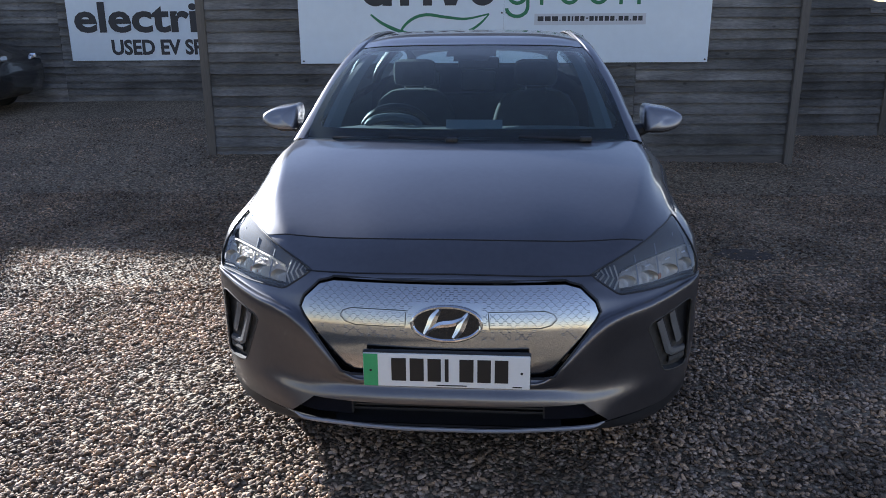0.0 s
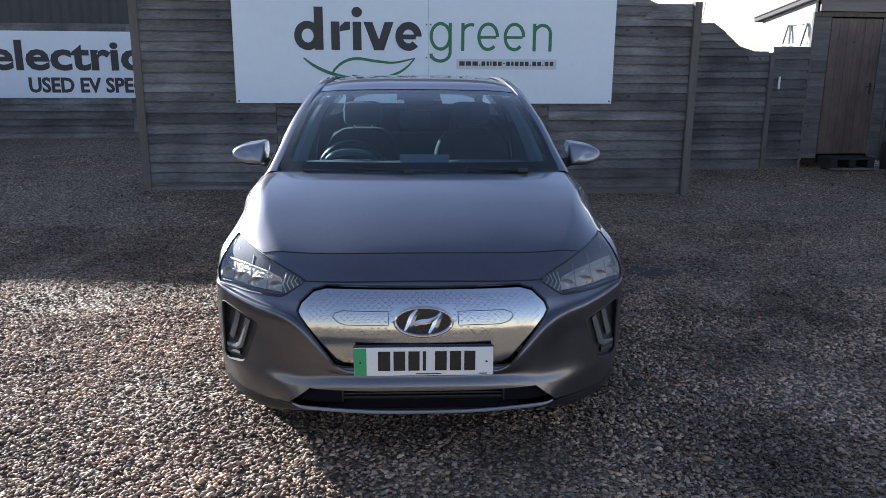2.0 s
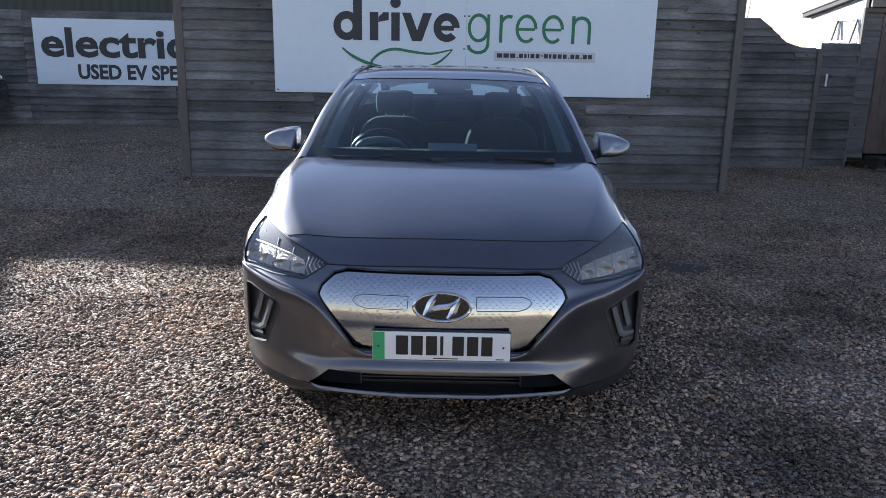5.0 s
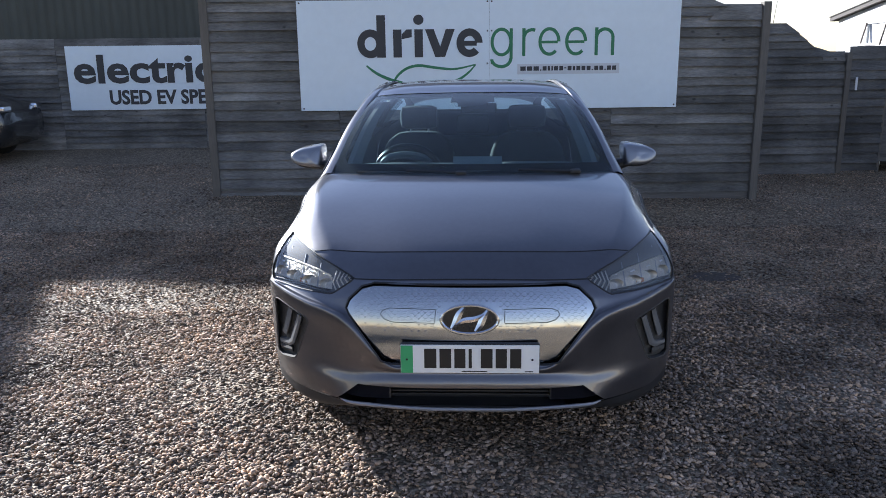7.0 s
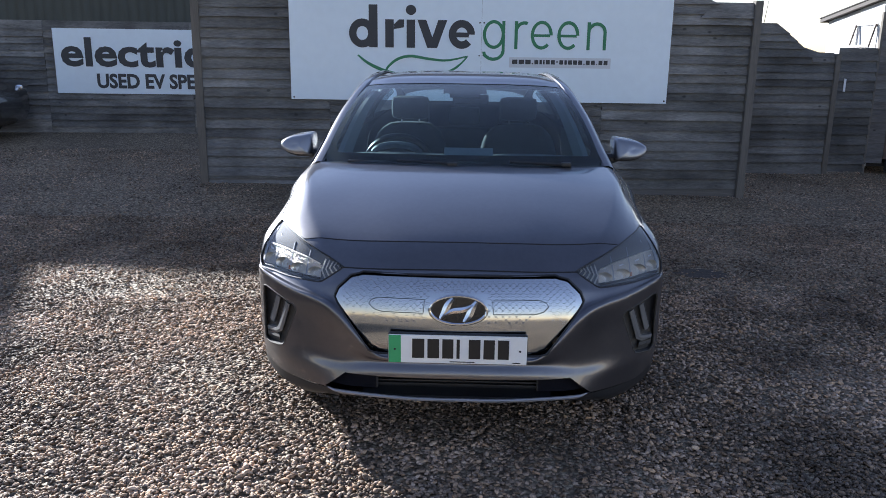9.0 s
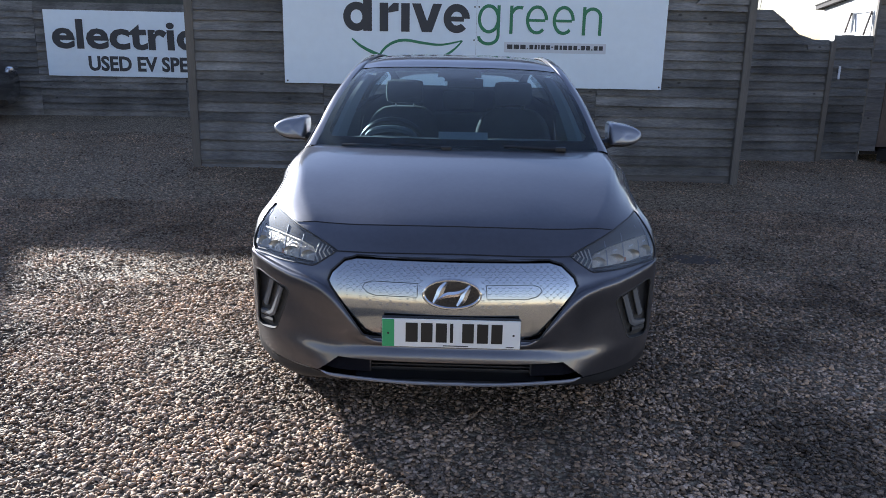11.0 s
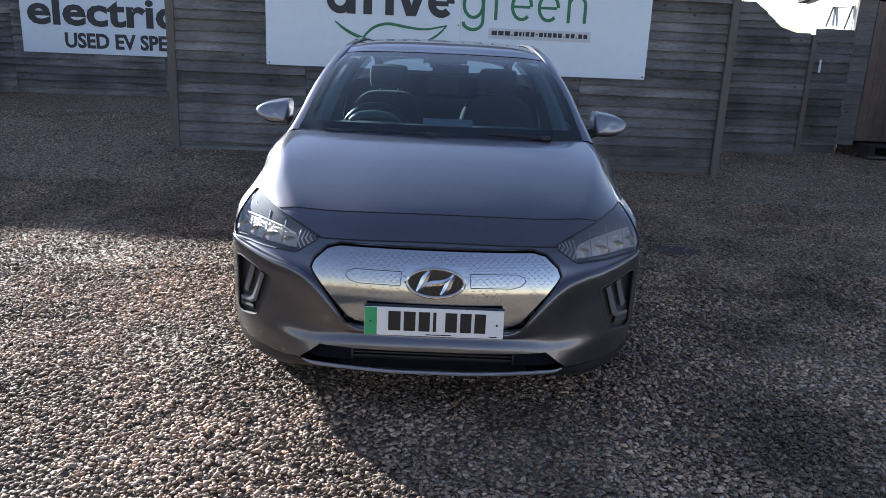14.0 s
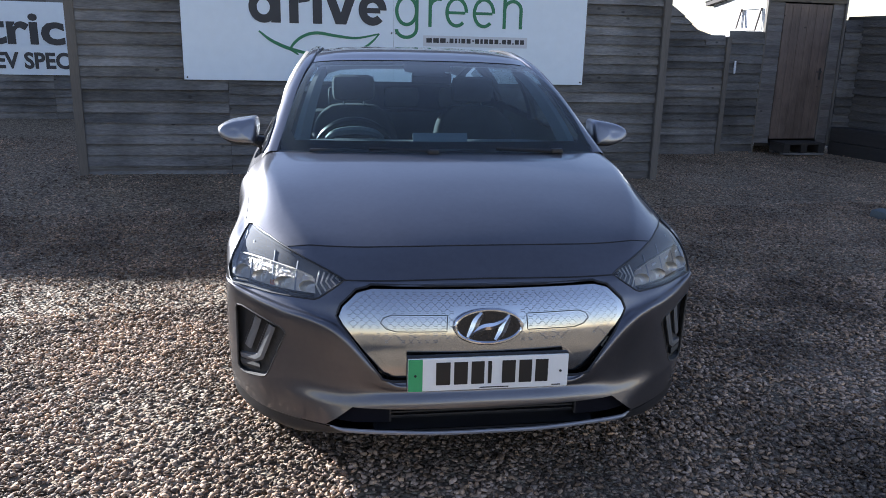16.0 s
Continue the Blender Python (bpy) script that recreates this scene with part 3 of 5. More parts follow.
def small_shed():
    s = thing("garden_shed", pose(0, 10.22, 0), "weathered timber shed with brown plank door and white side wall", "shed")
    cladding(s, 6.385, 6.645, 0.16, 2.16, 0.092, 31)
    cladding(s, 7.455, 7.635, 0.16, 2.16, 0.092, 32)
    wa, wb, wz0, wz1 = 0.10, 0.64, 1.75, 2.10
    for q in ((0.012, wa, 0.1, None), (wb, 1.42, 0.1, None), (wa, wb, 0.1, wz0), (wa, wb, wz1, None)):
        side_wall(s, 6.385, 6.43, *q, RENDER, "white painted side wall")
    side_wall(s, 7.62, 7.66, 0.012, 1.42, 0.1, None, SHED_WOOD)
    part("back_wall", box(6.43, 7.62, 1.38, 1.42, 0.1, 2.16), SHED_WOOD, s)
    part("corner_post", box(6.35, 6.384, -0.05, 0.0, 0.0, 2.23, 0.004), POST, s)
    part("corner_post", box(7.636, 7.668, -0.05, 0.0, 0.1, 2.23, 0.004), POST, s)
    part("lintel", box(6.385, 7.635, -0.045, 0.03, 2.165, 2.23, 0.004), POST, s)
    part("fascia", box(6.42, 7.765, -0.085, -0.05, 2.236, 2.405, 0.004), FASCIA, s, "pale timber fascia board")
    bm = bmesh.new()
    for y in (-0.12, 1.54):
        for x in (6.305, 7.93):
            for z in (2.41, 2.465):
                bm.verts.new((x, y, pent(z, y + 0.1)))
    bmesh.ops.convex_hull(bm, input=bm.verts[:])
    roof = part("roof", bm, EAVE, s, "brown timber roof with dark felt on top")
    bm = bmesh.new()
    for y in (-0.13, 1.55):
        for x in (6.295, 7.94):
            for z in (2.468, 2.482):
                bm.verts.new((x, y, pent(z, y + 0.1)))
    bmesh.ops.convex_hull(bm, input=bm.verts[:])
    part("roof_felt", bm, DARK_WOOD, roof, "dark roofing felt")
    part("floor", box(6.45, 7.6, 0.04, 1.36, 0.1, 0.15), DARK_WOOD, s)
    d = part("door", box(6.645, 7.43, -0.012, 0.03, 0.21, 2.145), DOOR_WOOD, s, "brown stained vertical plank door")
    for k in range(6):
        a = 6.647 + k * 0.1302
        part("plank", box(a, a + 0.1275, -0.028, -0.013, 0.212, 2.143, 0.003), DOOR_WOOD, d)
    h = part("handle", box(7.345, 7.375, -0.036, -0.029, 1.08, 1.25, 0.003), BLACK, d, "black lever handle on a backplate")
    part("lever", tube([(7.36, -0.04, 1.20), (7.36, -0.07, 1.20), (7.27, -0.075, 1.195)], 0.008), BLACK, h)
    part("door_jamb", box(7.432, 7.455, -0.04, 0.0, 0.2, 2.15, 0.003), POST, s, "pale worn jamb")
    # the window in the side wall, its casement hinged at the top and pushed out
    # white panel added so that the opening shows white
    w = part("window", box(6.40, 6.41, wa + 0.03, wb - 0.03, wz0 + 0.03, wz1 - 0.03), PAPER, s, "white panel behind an open casement")
    for q in ((wa, wa + 0.03, wz0, wz1), (wb - 0.03, wb, wz0, wz1), (wa + 0.03, wb - 0.03, wz1 - 0.03, wz1), (wa + 0.03, wb - 0.03, wz0, wz0 + 0.03)):
        part("window_frame", box(6.375, 6.425, *q), RENDER, w)
    part("window_sill", box(6.34, 6.38, wa - 0.02, wb + 0.02, wz0 - 0.03, wz0 - 0.002, 0.004), FRAME_WOOD, w)
    tilt = pose(6.36, 0, wz1 - 0.02, 0, 13, 0)
    for y0, y1, z0, z1 in ((wa + 0.01, wa + 0.04, -0.33, 0.0), (wb - 0.04, wb - 0.01, -0.33, 0.0), (wa + 0.04, wb - 0.04, -0.33, -0.295)):
        part("sash", box(-0.012, 0.012, y0, y1, z0, z1), FRAME_WOOD, w, "dark opened sash", at=tilt)
    return s


def pallet():
    p = thing("pallet", pose(7.0, 9.98, 0, 0, 0, -3), "old weathered wooden pallet used as a door step", "pallet")
    for k in range(4):
        part("deck_board", box(-0.33, 0.33, -0.17 + 0.095 * k, -0.09 + 0.095 * k, 0.165, 0.19, 0.003), DARK_WOOD, p)
    for a in (-0.33, -0.05, 0.23):
        part("block", box(a, a + 0.1, -0.16, 0.2, 0.045, 0.163, 0.004), DARK_WOOD, p)
    for k in (-0.17, 0.1):
        part("base_board", box(-0.33, 0.33, k, k + 0.09, 0.015, 0.043, 0.003), OLD_WOOD, p)


def metal_shed():
    """Corrugated building behind the back fence, with a higher bay to its left."""
    s = thing("metal_building", pose(0, 13.8, 0), "dark corrugated metal farm building behind the fence", "building")
    for name, x0, x1, top in (("wall", -14.0, 1.5, METAL_TOP),):
        n = int((x1 - x0) / 0.04)
        xs = np.linspace(x0, x1, n)
        rise = lambda x: 0.065 * (min(x, -7.6) + 10.8)       # unseen eave, tilted to slant the shadow edge it casts on the yard
        G = np.array([[(x, 0.02 * math.sin(x * 2 * math.pi / 0.16), z and z + rise(x)) for x in xs] for z in (0.0, top)])
        part(name, sheet(G), SHEET, s, smooth=60)
        part("gutter", tube([(x, -0.07, top - 0.02 + rise(x)) for x in (x0, -7.6, x1)], 0.06, 8), BLACK, s)
        for a, b in ((x0, -7.6), (-7.6, x1)):
            bm = box(a, b, 0.03, 9, top - 0.04, top)
            for v in bm.verts:
                v.co.z += rise(v.co.x)
            part("roof", bm, SHEET, s)
        part("end_wall", box(x1 - 0.06, x1, 0.03, 9, 0, top - 0.05 + rise(x1 - 0.06)), SHEET, s)


METAL_TOP = 3.735


def barn():
    """Tall unseen block added further left, whose steep roof edge shades the yard's side."""
    s = thing("barn", pose(0, 14.3, 0), "tall dark metal block, unseen, added to shade the yard", "barn")
    outline = [(-10.88, 0.0), (-10.88, 3.95), (-14.3, 6.85), (-28.0, 6.85), (-28.0, 0.0)]
    k = 420
    xs = np.linspace(-28.0, -10.88, k)
    top = [6.85 if x < -14.3 else 3.95 + (-10.88 - x) * 2.9 / 3.42 for x in xs]
    part("wall", sheet(np.array([[(x, 0.02 * math.sin(x * 2 * math.pi / 0.16), 0) for x in xs], [(x, 0.02 * math.sin(x * 2 * math.pi / 0.16), z) for x, z in zip(xs, top)]])), SHEET, s, smooth=60)
    bm = bmesh.new()
    f = [bm.verts.new((x, 0.03, z)) for x, z in outline]
    b = [bm.verts.new((x - 8.0, 10.0, z)) for x, z in outline]
    for q in range(4):
        bm.faces.new((f[q], f[q + 1], b[q + 1], b[q]))
    part("roof", bm, SHEET, s)


small_shed()
pallet()
metal_shed()
barn()


# ---- signs ----
def words(text, size, bold, mat, parent, x, z, y=-0.012, squeeze=1.0, depth=0.002):
    """Flat raised lettering, each letter a part, its baseline starting at x, z."""
    cu = bpy.data.curves.new("letter", "FONT")
    cu.body, cu.size, cu.offset, cu.extrude, cu.resolution_u = text, size, bold, depth, 3
    tmp = new("letter", cu)
    dg = bpy.context.evaluated_depsgraph_get()
    me = bpy.data.meshes.new_from_object(tmp.evaluated_get(dg))
    bpy.data.objects.remove(tmp)
    whole = bmesh.new()
    whole.from_mesh(me)
    bmesh.ops.remove_doubles(whole, verts=whole.verts[:], dist=1e-5)
    left, spans = set(whole.verts), []
    while left:
        stack = [left.pop()]
        island = set(stack)
        while stack:
            for e in stack.pop().link_edges:
                for v in e.verts:
                    if v in left:
                        left.discard(v)
                        island.add(v)
                        stack.append(v)
        spans.append([min(v.co.x for v in island), max(v.co.x for v in island), island])
    spans.sort(key=lambda q: q[0])
    letters = []
    for a, b, isl in spans:
        if letters and a < letters[-1][1] - 0.3 * (b - a):
            letters[-1][1] = max(b, letters[-1][1])
            letters[-1][2] |= isl
        else:
            letters.append([a, b, set(isl)])
    whole.verts.index_update()
    for a, b, isl in letters:
        keep = {v.index for v in isl}
        one = whole.copy()
        one.verts.ensure_lookup_table()
        bmesh.ops.delete(one, geom=[v for v in one.verts if v.index not in keep], context="VERTS")
        part("letter", one, mat, parent, at=pose(x, y, z, 90, 0, 0) @ Matrix.Diagonal((squeeze, 1, 1, 1)))
    whole.free()


def disc(cx, cz, rx, rz, n=28):
    return [(cx + rx * math.cos(2 * math.pi * k / n), cz + rz * math.sin(2 * math.pi * k / n)) for k in range(n)]


def ring(cx, cz, rx, rz, w, y0, y1, bm, start=0.0, turn=1.0, n=30):
    """A flat band round an ellipse, or along part of it."""
    k = int(n * turn)
    rows = []
    for i in range(k + (0 if turn >= 1 else 1)):
        a = start + 2 * math.pi * turn * i / k
        c, s = math.cos(a), math.sin(a)
        rows.append([bm.verts.new((cx + (rx + d) * c, y, cz + (rz + d) * s)) for d, y in ((-w, y0), (0, y0), (0, y1), (-w, y1))])
    m = len(rows)
    for i in range(m if turn >= 1 else m - 1):
        A, B = rows[i], rows[(i + 1) % m]
        for j in range(4):
            bm.faces.new((A[j], A[(j + 1) % 4], B[(j + 1) % 4], B[j]))
    bmesh.ops.recalc_face_normals(bm, faces=bm.faces)
    return bm


def stroke(points, w, y0, y1, bm, ridge=0.0):
    """A flat ribbon along (x, z) points, its width swelling between its ends."""
    pts = spline(points, 8)
    k = len(pts)
    L, R = [], []
    for i, p in enumerate(pts):
        d = pts[min(i + 1, k - 1)] - pts[max(i - 1, 0)]
        d = d / np.linalg.norm(d)
        ww = w * (0.35 + 0.65 * math.sin(math.pi * (0.06 + 0.88 * i / (k - 1))))
        L.append((p[0] - d[1] * ww / 2, p[1] + d[0] * ww / 2))
        R.append((p[0] + d[1] * ww / 2, p[1] - d[0] * ww / 2))
    rows = [[bm.verts.new((a[0], y0, a[1])), bm.verts.new(((a[0] + b[0]) / 2, y0 - ridge, (a[1] + b[1]) / 2)), bm.verts.new((b[0], y0, b[1])), bm.verts.new((b[0], y1, b[1])), bm.verts.new((a[0], y1, a[1]))] for a, b in zip(L, R)]
    for A, B in zip(rows, rows[1:]):
        for j in range(5):
            bm.faces.new((A[j], A[(j + 1) % 5], B[(j + 1) % 5], B[j]))
    bm.faces.new(rows[0])
    bm.faces.new(rows[-1][::-1])
    bmesh.ops.recalc_face_normals(bm, faces=bm.faces)
    return bm


def large_sign():
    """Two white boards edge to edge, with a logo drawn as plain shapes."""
    s = thing("sign", fence.matrix_basis @ pose(0, -0.058, 0), "large white sign board with dark and green logo on the fence", "sign")
    part("panel", box(-1.43, 0.620, -0.006, 0.0, 1.076, 2.224, 0.001), BOARD, s)
    part("panel", box(0.622, 2.672, -0.006, 0.0, 1.073, 2.230, 0.001), BOARD, s)
    y0, y1 = -0.011, -0.0062
    zb, xh = 1.632, 0.29              # foot of the row of shapes, and their usual height
    dark = [
        [[(-0.585, zb), (-0.492, zb), (-0.492, 2.07), (-0.585, 2.07)]],
        [[(-0.41, zb), (-0.32, zb), (-0.32, zb + xh), (-0.41, zb + xh)], [(-0.318, zb + 0.19), (-0.21, zb + 0.21), (-0.21, zb + xh), (-0.265, zb + xh), (-0.318, zb + xh - 0.05)]],
        [[(-0.182, zb), (-0.092, zb), (-0.092, zb + xh), (-0.182, zb + xh)], disc(-0.137, 2.02, 0.055, 0.052)],
        [[(0.04, zb), (0.145, zb), (0.25, zb + xh), (0.155, zb + xh), (0.093, zb + 0.11), (0.025, zb + xh), (-0.068, zb + xh)]],
        [[(0.335, zb + 0.115), (0.485, zb + 0.115), (0.485, zb + 0.165), (0.335, zb + 0.165)]],
    ]
    for outlines in dark:
        bm = bmesh.new()
        for k, o in enumerate(outlines):
            prism(o, y0 - 0.0006 * k, y1, bm)
        if outlines in (dark[0], dark[4]):
            first = outlines is dark[0]
            ring(-0.655 if first else 0.408, zb + xh / 2, 0.14, xh / 2 + 0.004, 0.078, y0 - 0.0012, y1, bm, 0.0, 1.0 if first else 0.88, 50)
        part("logo_shape", bm, LETTER, s)
    thin = 0.034
    for cx, tail in ((0.752, True), (1.08, None), (1.267, False), (1.554, False), (1.862, None)):
        bm = bmesh.new()
        if tail is None:
            tall = 0.17 if cx < 1.2 else 0.22
            prism([(cx - 0.105, zb), (cx - 0.105 + thin, zb), (cx - 0.105 + thin, zb + xh), (cx - 0.105, zb + xh)], y0, y1, bm)
            if cx > 1.2:
                ring(cx, zb + xh - 0.105, 0.105, 0.105, thin, y0 - 0.0006, y1, bm, 0.0, 0.5)
                prism([(cx + 0.105 - thin, zb), (cx + 0.105, zb), (cx + 0.105, zb + xh - 0.10), (cx + 0.105 - thin, zb + xh - 0.10)], y0, y1, bm)
            else:
                ring(cx + 0.0, zb + xh - 0.105, 0.105, 0.105, thin, y0 - 0.0006, y1, bm, 1.2, 0.26)
        else:
            ring(cx, zb + xh / 2 + 0.004, 0.118, xh / 2 + 0.004, thin, y0, y1, bm, 0.0, 1.0 if tail else 0.87, 50)
            if not tail:
                prism([(cx - 0.09, zb + 0.13), (cx + 0.09, zb + 0.13), (cx + 0.09, zb + 0.158), (cx - 0.09, zb + 0.158)], y0 - 0.0006, y1, bm)
            if tail:
                ring(cx - 0.002, zb - 0.025, 0.12, 0.10, thin, y0 - 0.0006, y1, bm, math.pi * 1.02, 0.5)
                prism([(cx + 0.088, zb - 0.03), (cx + 0.12, zb - 0.03), (cx + 0.12, zb + xh), (cx + 0.088, zb + xh)], y0 - 0.0012, y1, bm)
        part("logo_shape", bm, GREEN, s)
    for pts, w in (([(-0.705, 1.55), (-0.60, 1.47), (-0.45, 1.40), (-0.28, 1.355), (-0.12, 1.335)], 0.034),
                   ([(-0.33, 1.33), (-0.40, 1.395), (-0.30, 1.50), (-0.15, 1.545), (0.05, 1.52), (0.25, 1.505), (0.475, 1.55)], 0.03),
                   ([(0.475, 1.55), (0.40, 1.47), (0.30, 1.40), (0.16, 1.355), (0.0, 1.345), (-0.2, 1.37)], 0.026)):
        part("leaf_line", stroke(pts, w, y0, y1, bmesh.new()), GREEN, s)
    part("backing_strip", box(0.925, 2.03, y0 + 0.002, y1, 1.440, 1.548), TAPE, s, "pale strip behind small dark print")
    x, dot, wide, mean, thin_bar = 0.957, 0.014, 0.058, 0.042, 0.026
    for w in (wide, wide, wide, dot, mean, thin_bar, dot + 0.002, mean, mean, thin_bar - 0.004, mean, thin_bar, mean, mean, mean, dot, mean, mean, dot, mean, mean):
        low = 0.477 if w != 0.022 else 0.497
        tall = 0.013 if w in (dot, 0.022) else 0.046
        part("print_bar", box(x, x + w, y0 - 0.001, y0 + 0.0015, 1.0 + low, 1.0 + low + tall), LETTER, s)
        x += w + 0.0135
    for x, z in ((-1.40, 1.10), (-1.40, 2.2), (2.645, 1.10), (2.645, 2.2), (0.6, 2.2), (0.645, 2.2), (0.6, 1.56), (0.645, 1.56), (0.6, 1.9), (0.645, 1.9)):
        part("screw", lathe([(0.0, y0), (0.009, y0 + 0.001), (0.009, y1)], 10, "Y"), BLACK, s, at=pose(x, 0, z))


def back_sign():
    s = thing("sign", pose(0, 12.94, 0), "white sign board with dark lettering on the back fence", "sign")
    part("panel", box(-6.03, -1.95, -0.006, 0.0, 0.885, 1.94, 0.001), BOARD, s)
    words("electric", 0.64, 0.018, LETTER, s, -5.93, 1.345, squeeze=1.23)
    words("USED EV SPEC", 0.32, 0.011, LETTER, s, -5.37, 0.985, squeeze=0.92)


large_sign()
back_sign()


# ---- the car ----
car = thing("car", pose(0.008, 2.208, 0, 0, 0, -4.4), "grey metallic electric hatchback parked on the gravel", "car")

BODY = [
    [(0, 0, .243), (.2, 0, .245), (.33, .003, .249), (.45, .015, .256), (.52, .055, .255), (.64, .15, .246), (.75, .265, .240), (.84, .40, .262), (.875, .53, .275)],
    [(0, -.013, .333), (.2, -.010, .333), (.32, .002, .332), (.43, .027, .330), (.55, .080, .323), (.66, .162, .318), (.765, .268, .318), (.848, .40, .325), (.878, .525, .33)],
    [(0, .004, .379), (.2, .008, .379), (.32, .019, .378), (.44, .045, .377), (.555, .099, .379), (.665, .172, .388), (.77, .276, .40), (.852, .397, .41), (.88, .535, .41)],
    [(0, -.004, .388), (.2, -.001, .389), (.32, .010, .394), (.46, .050, .46), (.56, .103, .495), (.665, .174, .51), (.773, .282, .52), (.853, .395, .53), (.884, .57, .52)],
    [(0, -.004, .405), (.2, 0, .407), (.32, .008, .415), (.47, .046, .562), (.56, .096, .599), (.66, .166, .612), (.775, .278, .630), (.855, .395, .64), (.886, .63, .60)],
    [(0, .012, .425), (.2, .014, .427), (.31, .022, .433), (.455, .075, .585), (.555, .122, .615), (.655, .19, .628), (.77, .30, .642), (.852, .405, .65), (.887, .66, .62)],
    [(0, .033, .55), (.2, .038, .56), (.31, .052, .60), (.43, .088, .65), (.55, .14, .645), (.655, .205, .645), (.77, .315, .655), (.853, .415, .66), (.888, .70, .64)],
    [(0, .078, .697), (.2, .083, .697), (.31, .091, .697), (.41, .112, .695), (.54, .155, .67), (.65, .215, .66), (.77, .325, .665), (.855, .425, .668), (.888, .74, .65)],
    [(0, .118, .718), (.2, .122, .717), (.31, .13, .716), (.43, .15, .715), (.55, .19, .712), (.66, .255, .712), (.775, .365, .71), (.86, .465, .70), (.889, .79, .665)],
    [(0, .225, .806), (.2, .23, .804), (.33, .245, .80), (.48, .27, .792), (.612, .303, .783), (.71, .362, .774), (.80, .445, .765), (.866, .535, .735), (.892, .83, .675)],
    [(0, .42, .88), (.2, .425, .878), (.34, .435, .873), (.51, .455, .862), (.650, .474, .846), (.745, .513, .826), (.815, .565, .802), (.87, .63, .77), (.896, .88, .68)],
    [(0, .68, .945), (.2, .683, .943), (.35, .69, .938), (.54, .703, .926), (.692, .714, .908), (.775, .735, .877), (.835, .76, .842), (.88, .80, .79), (.90, .95, .675)],
    [(0, .90, .983), (.2, .905, .982), (.36, .915, .978), (.56, .935, .969), (.735, .97, .948), (.79, .985, .922), (.848, 1.0, .878), (.888, 1.03, .80), (.904, 1.08, .62)],
    [(0, 1.02, .998), (.2, 1.03, .998), (.37, 1.055, .996), (.57, 1.105, .992), (.735, 1.18, .985), (.79, 1.19, .955), (.85, 1.2, .90), (.892, 1.21, .80), (.908, 1.235, .45)],
]
KR, KC = 7, 9
FRONT = surface(both_sides(BODY), KR, KC)
SHUT_ROW, EDGE = 9 * KR, 6 * KC       # the bonnet's front edge, and its side edge counted from the middle
MID = 8 * KC


def ease(t):
    t = min(1.0, max(0.0, t))
    return t * t * (3 - 2 * t)


def fold(grid):
    """Presses the two long creases into the bonnet, and the crease that runs out from the grille under each lamp."""
    for i in range(grid.shape[0]):
        for j in range(grid.shape[1]):
            c, r = abs(j - MID) / KC, i / KR
            up = min(1.0, max(0.0, (r - 8.2) / 1.0)) * min(1.0, max(0.25, (13.4 - r) / 1.6))
            c -= 4 - 0.36 * min(1.0, max(0.0, (10.4 - r) / 1.4))
            side = max(0.0, 1 - c / 2.0) ** 1.5 if c > 0 else max(0.0, 1 + c / 1.5) ** 1.6
            c = abs(j - MID) / KC
            grid[i, j, 2] += 0.0160 * up * side
            slim = 0.027 * ease((c - 3.9) / 2.6) * ease((r - 9.0) / 2.2) * ease((13 - r) / 1.5)
            grid[i, j, 0] -= math.copysign(slim, j - MID)
            out = min(1.0, max(0.0, (c - 2.6) / 0.6)) * min(1.0, max(0.0, (8 - c) / 0.8))
            lip = max(0.0, 1 - (r - 4) / 0.9) if r > 4 else max(0.0, 1 - (4 - r) / 1.1)
            grid[i, j, 1] -= 0.004 * out * lip
    return grid


FRONT = fold(FRONT)

from mathutils.bvhtree import BVHTree

_tmp = sheet(FRONT)
SKIN = BVHTree.FromBMesh(_tmp)
_tmp.free()


def skin(u, z):
    """Depth of the car's front skin behind its foremost plane, at a width and height."""
    hit = SKIN.ray_cast(Vector((u, -1.0, z)), Vector((0, 1, 0)))[0]
    return hit.y if hit else 0.5


def panel_depth(u, z):
    """The closed grille panel: bowed sideways, leaning back towards its top."""
    return 0.018 + 0.18 * u * u + 0.056 * max(0.0, (z - 0.42) / 0.277) ** 2.5


def patch(outline, off, step=0.03, rim=0.0, depth=skin):
    """A convex outline of (u, z), laid on the front skin and lifted by off; rim turns its border back by that much."""
    own = bmesh.new()
    us, zs = [p[0] for p in outline], [p[1] for p in outline]
    nu, nz = max(2, int((max(us) - min(us)) / step) + 1), max(2, int((max(zs) - min(zs)) / step) + 1)
    G = [[(u, 0, z) for u in np.linspace(min(us) - 0.001, max(us) + 0.001, nu)] for z in np.linspace(min(zs) - 0.001, max(zs) + 0.001, nz)]
    sheet(G, own)
    cu, cz = sum(us) / len(us), sum(zs) / len(zs)
    for (a, b), (c, d) in zip(outline, outline[1:] + outline[:1]):
        n = Vector((d - b, 0, -(c - a)))
        if n.dot(Vector((cu - a, 0, cz - b))) > 0:
            n = -n
        bmesh.ops.bisect_plane(own, geom=own.verts[:] + own.edges[:] + own.faces[:], plane_co=(a, 0, b), plane_no=n, clear_outer=True, dist=1e-5)
    for v in own.verts:
        v.co.y = depth(v.co.x, v.co.z) - off
    if rim:
        es = [e for e in own.edges if e.is_boundary]
        got = bmesh.ops.extrude_edge_only(own, edges=es)["geom"]
        for v in got:
            if isinstance(v, bmesh.types.BMVert):
                v.co.y += rim
    bmesh.ops.recalc_face_normals(own, faces=own.faces)
    return own


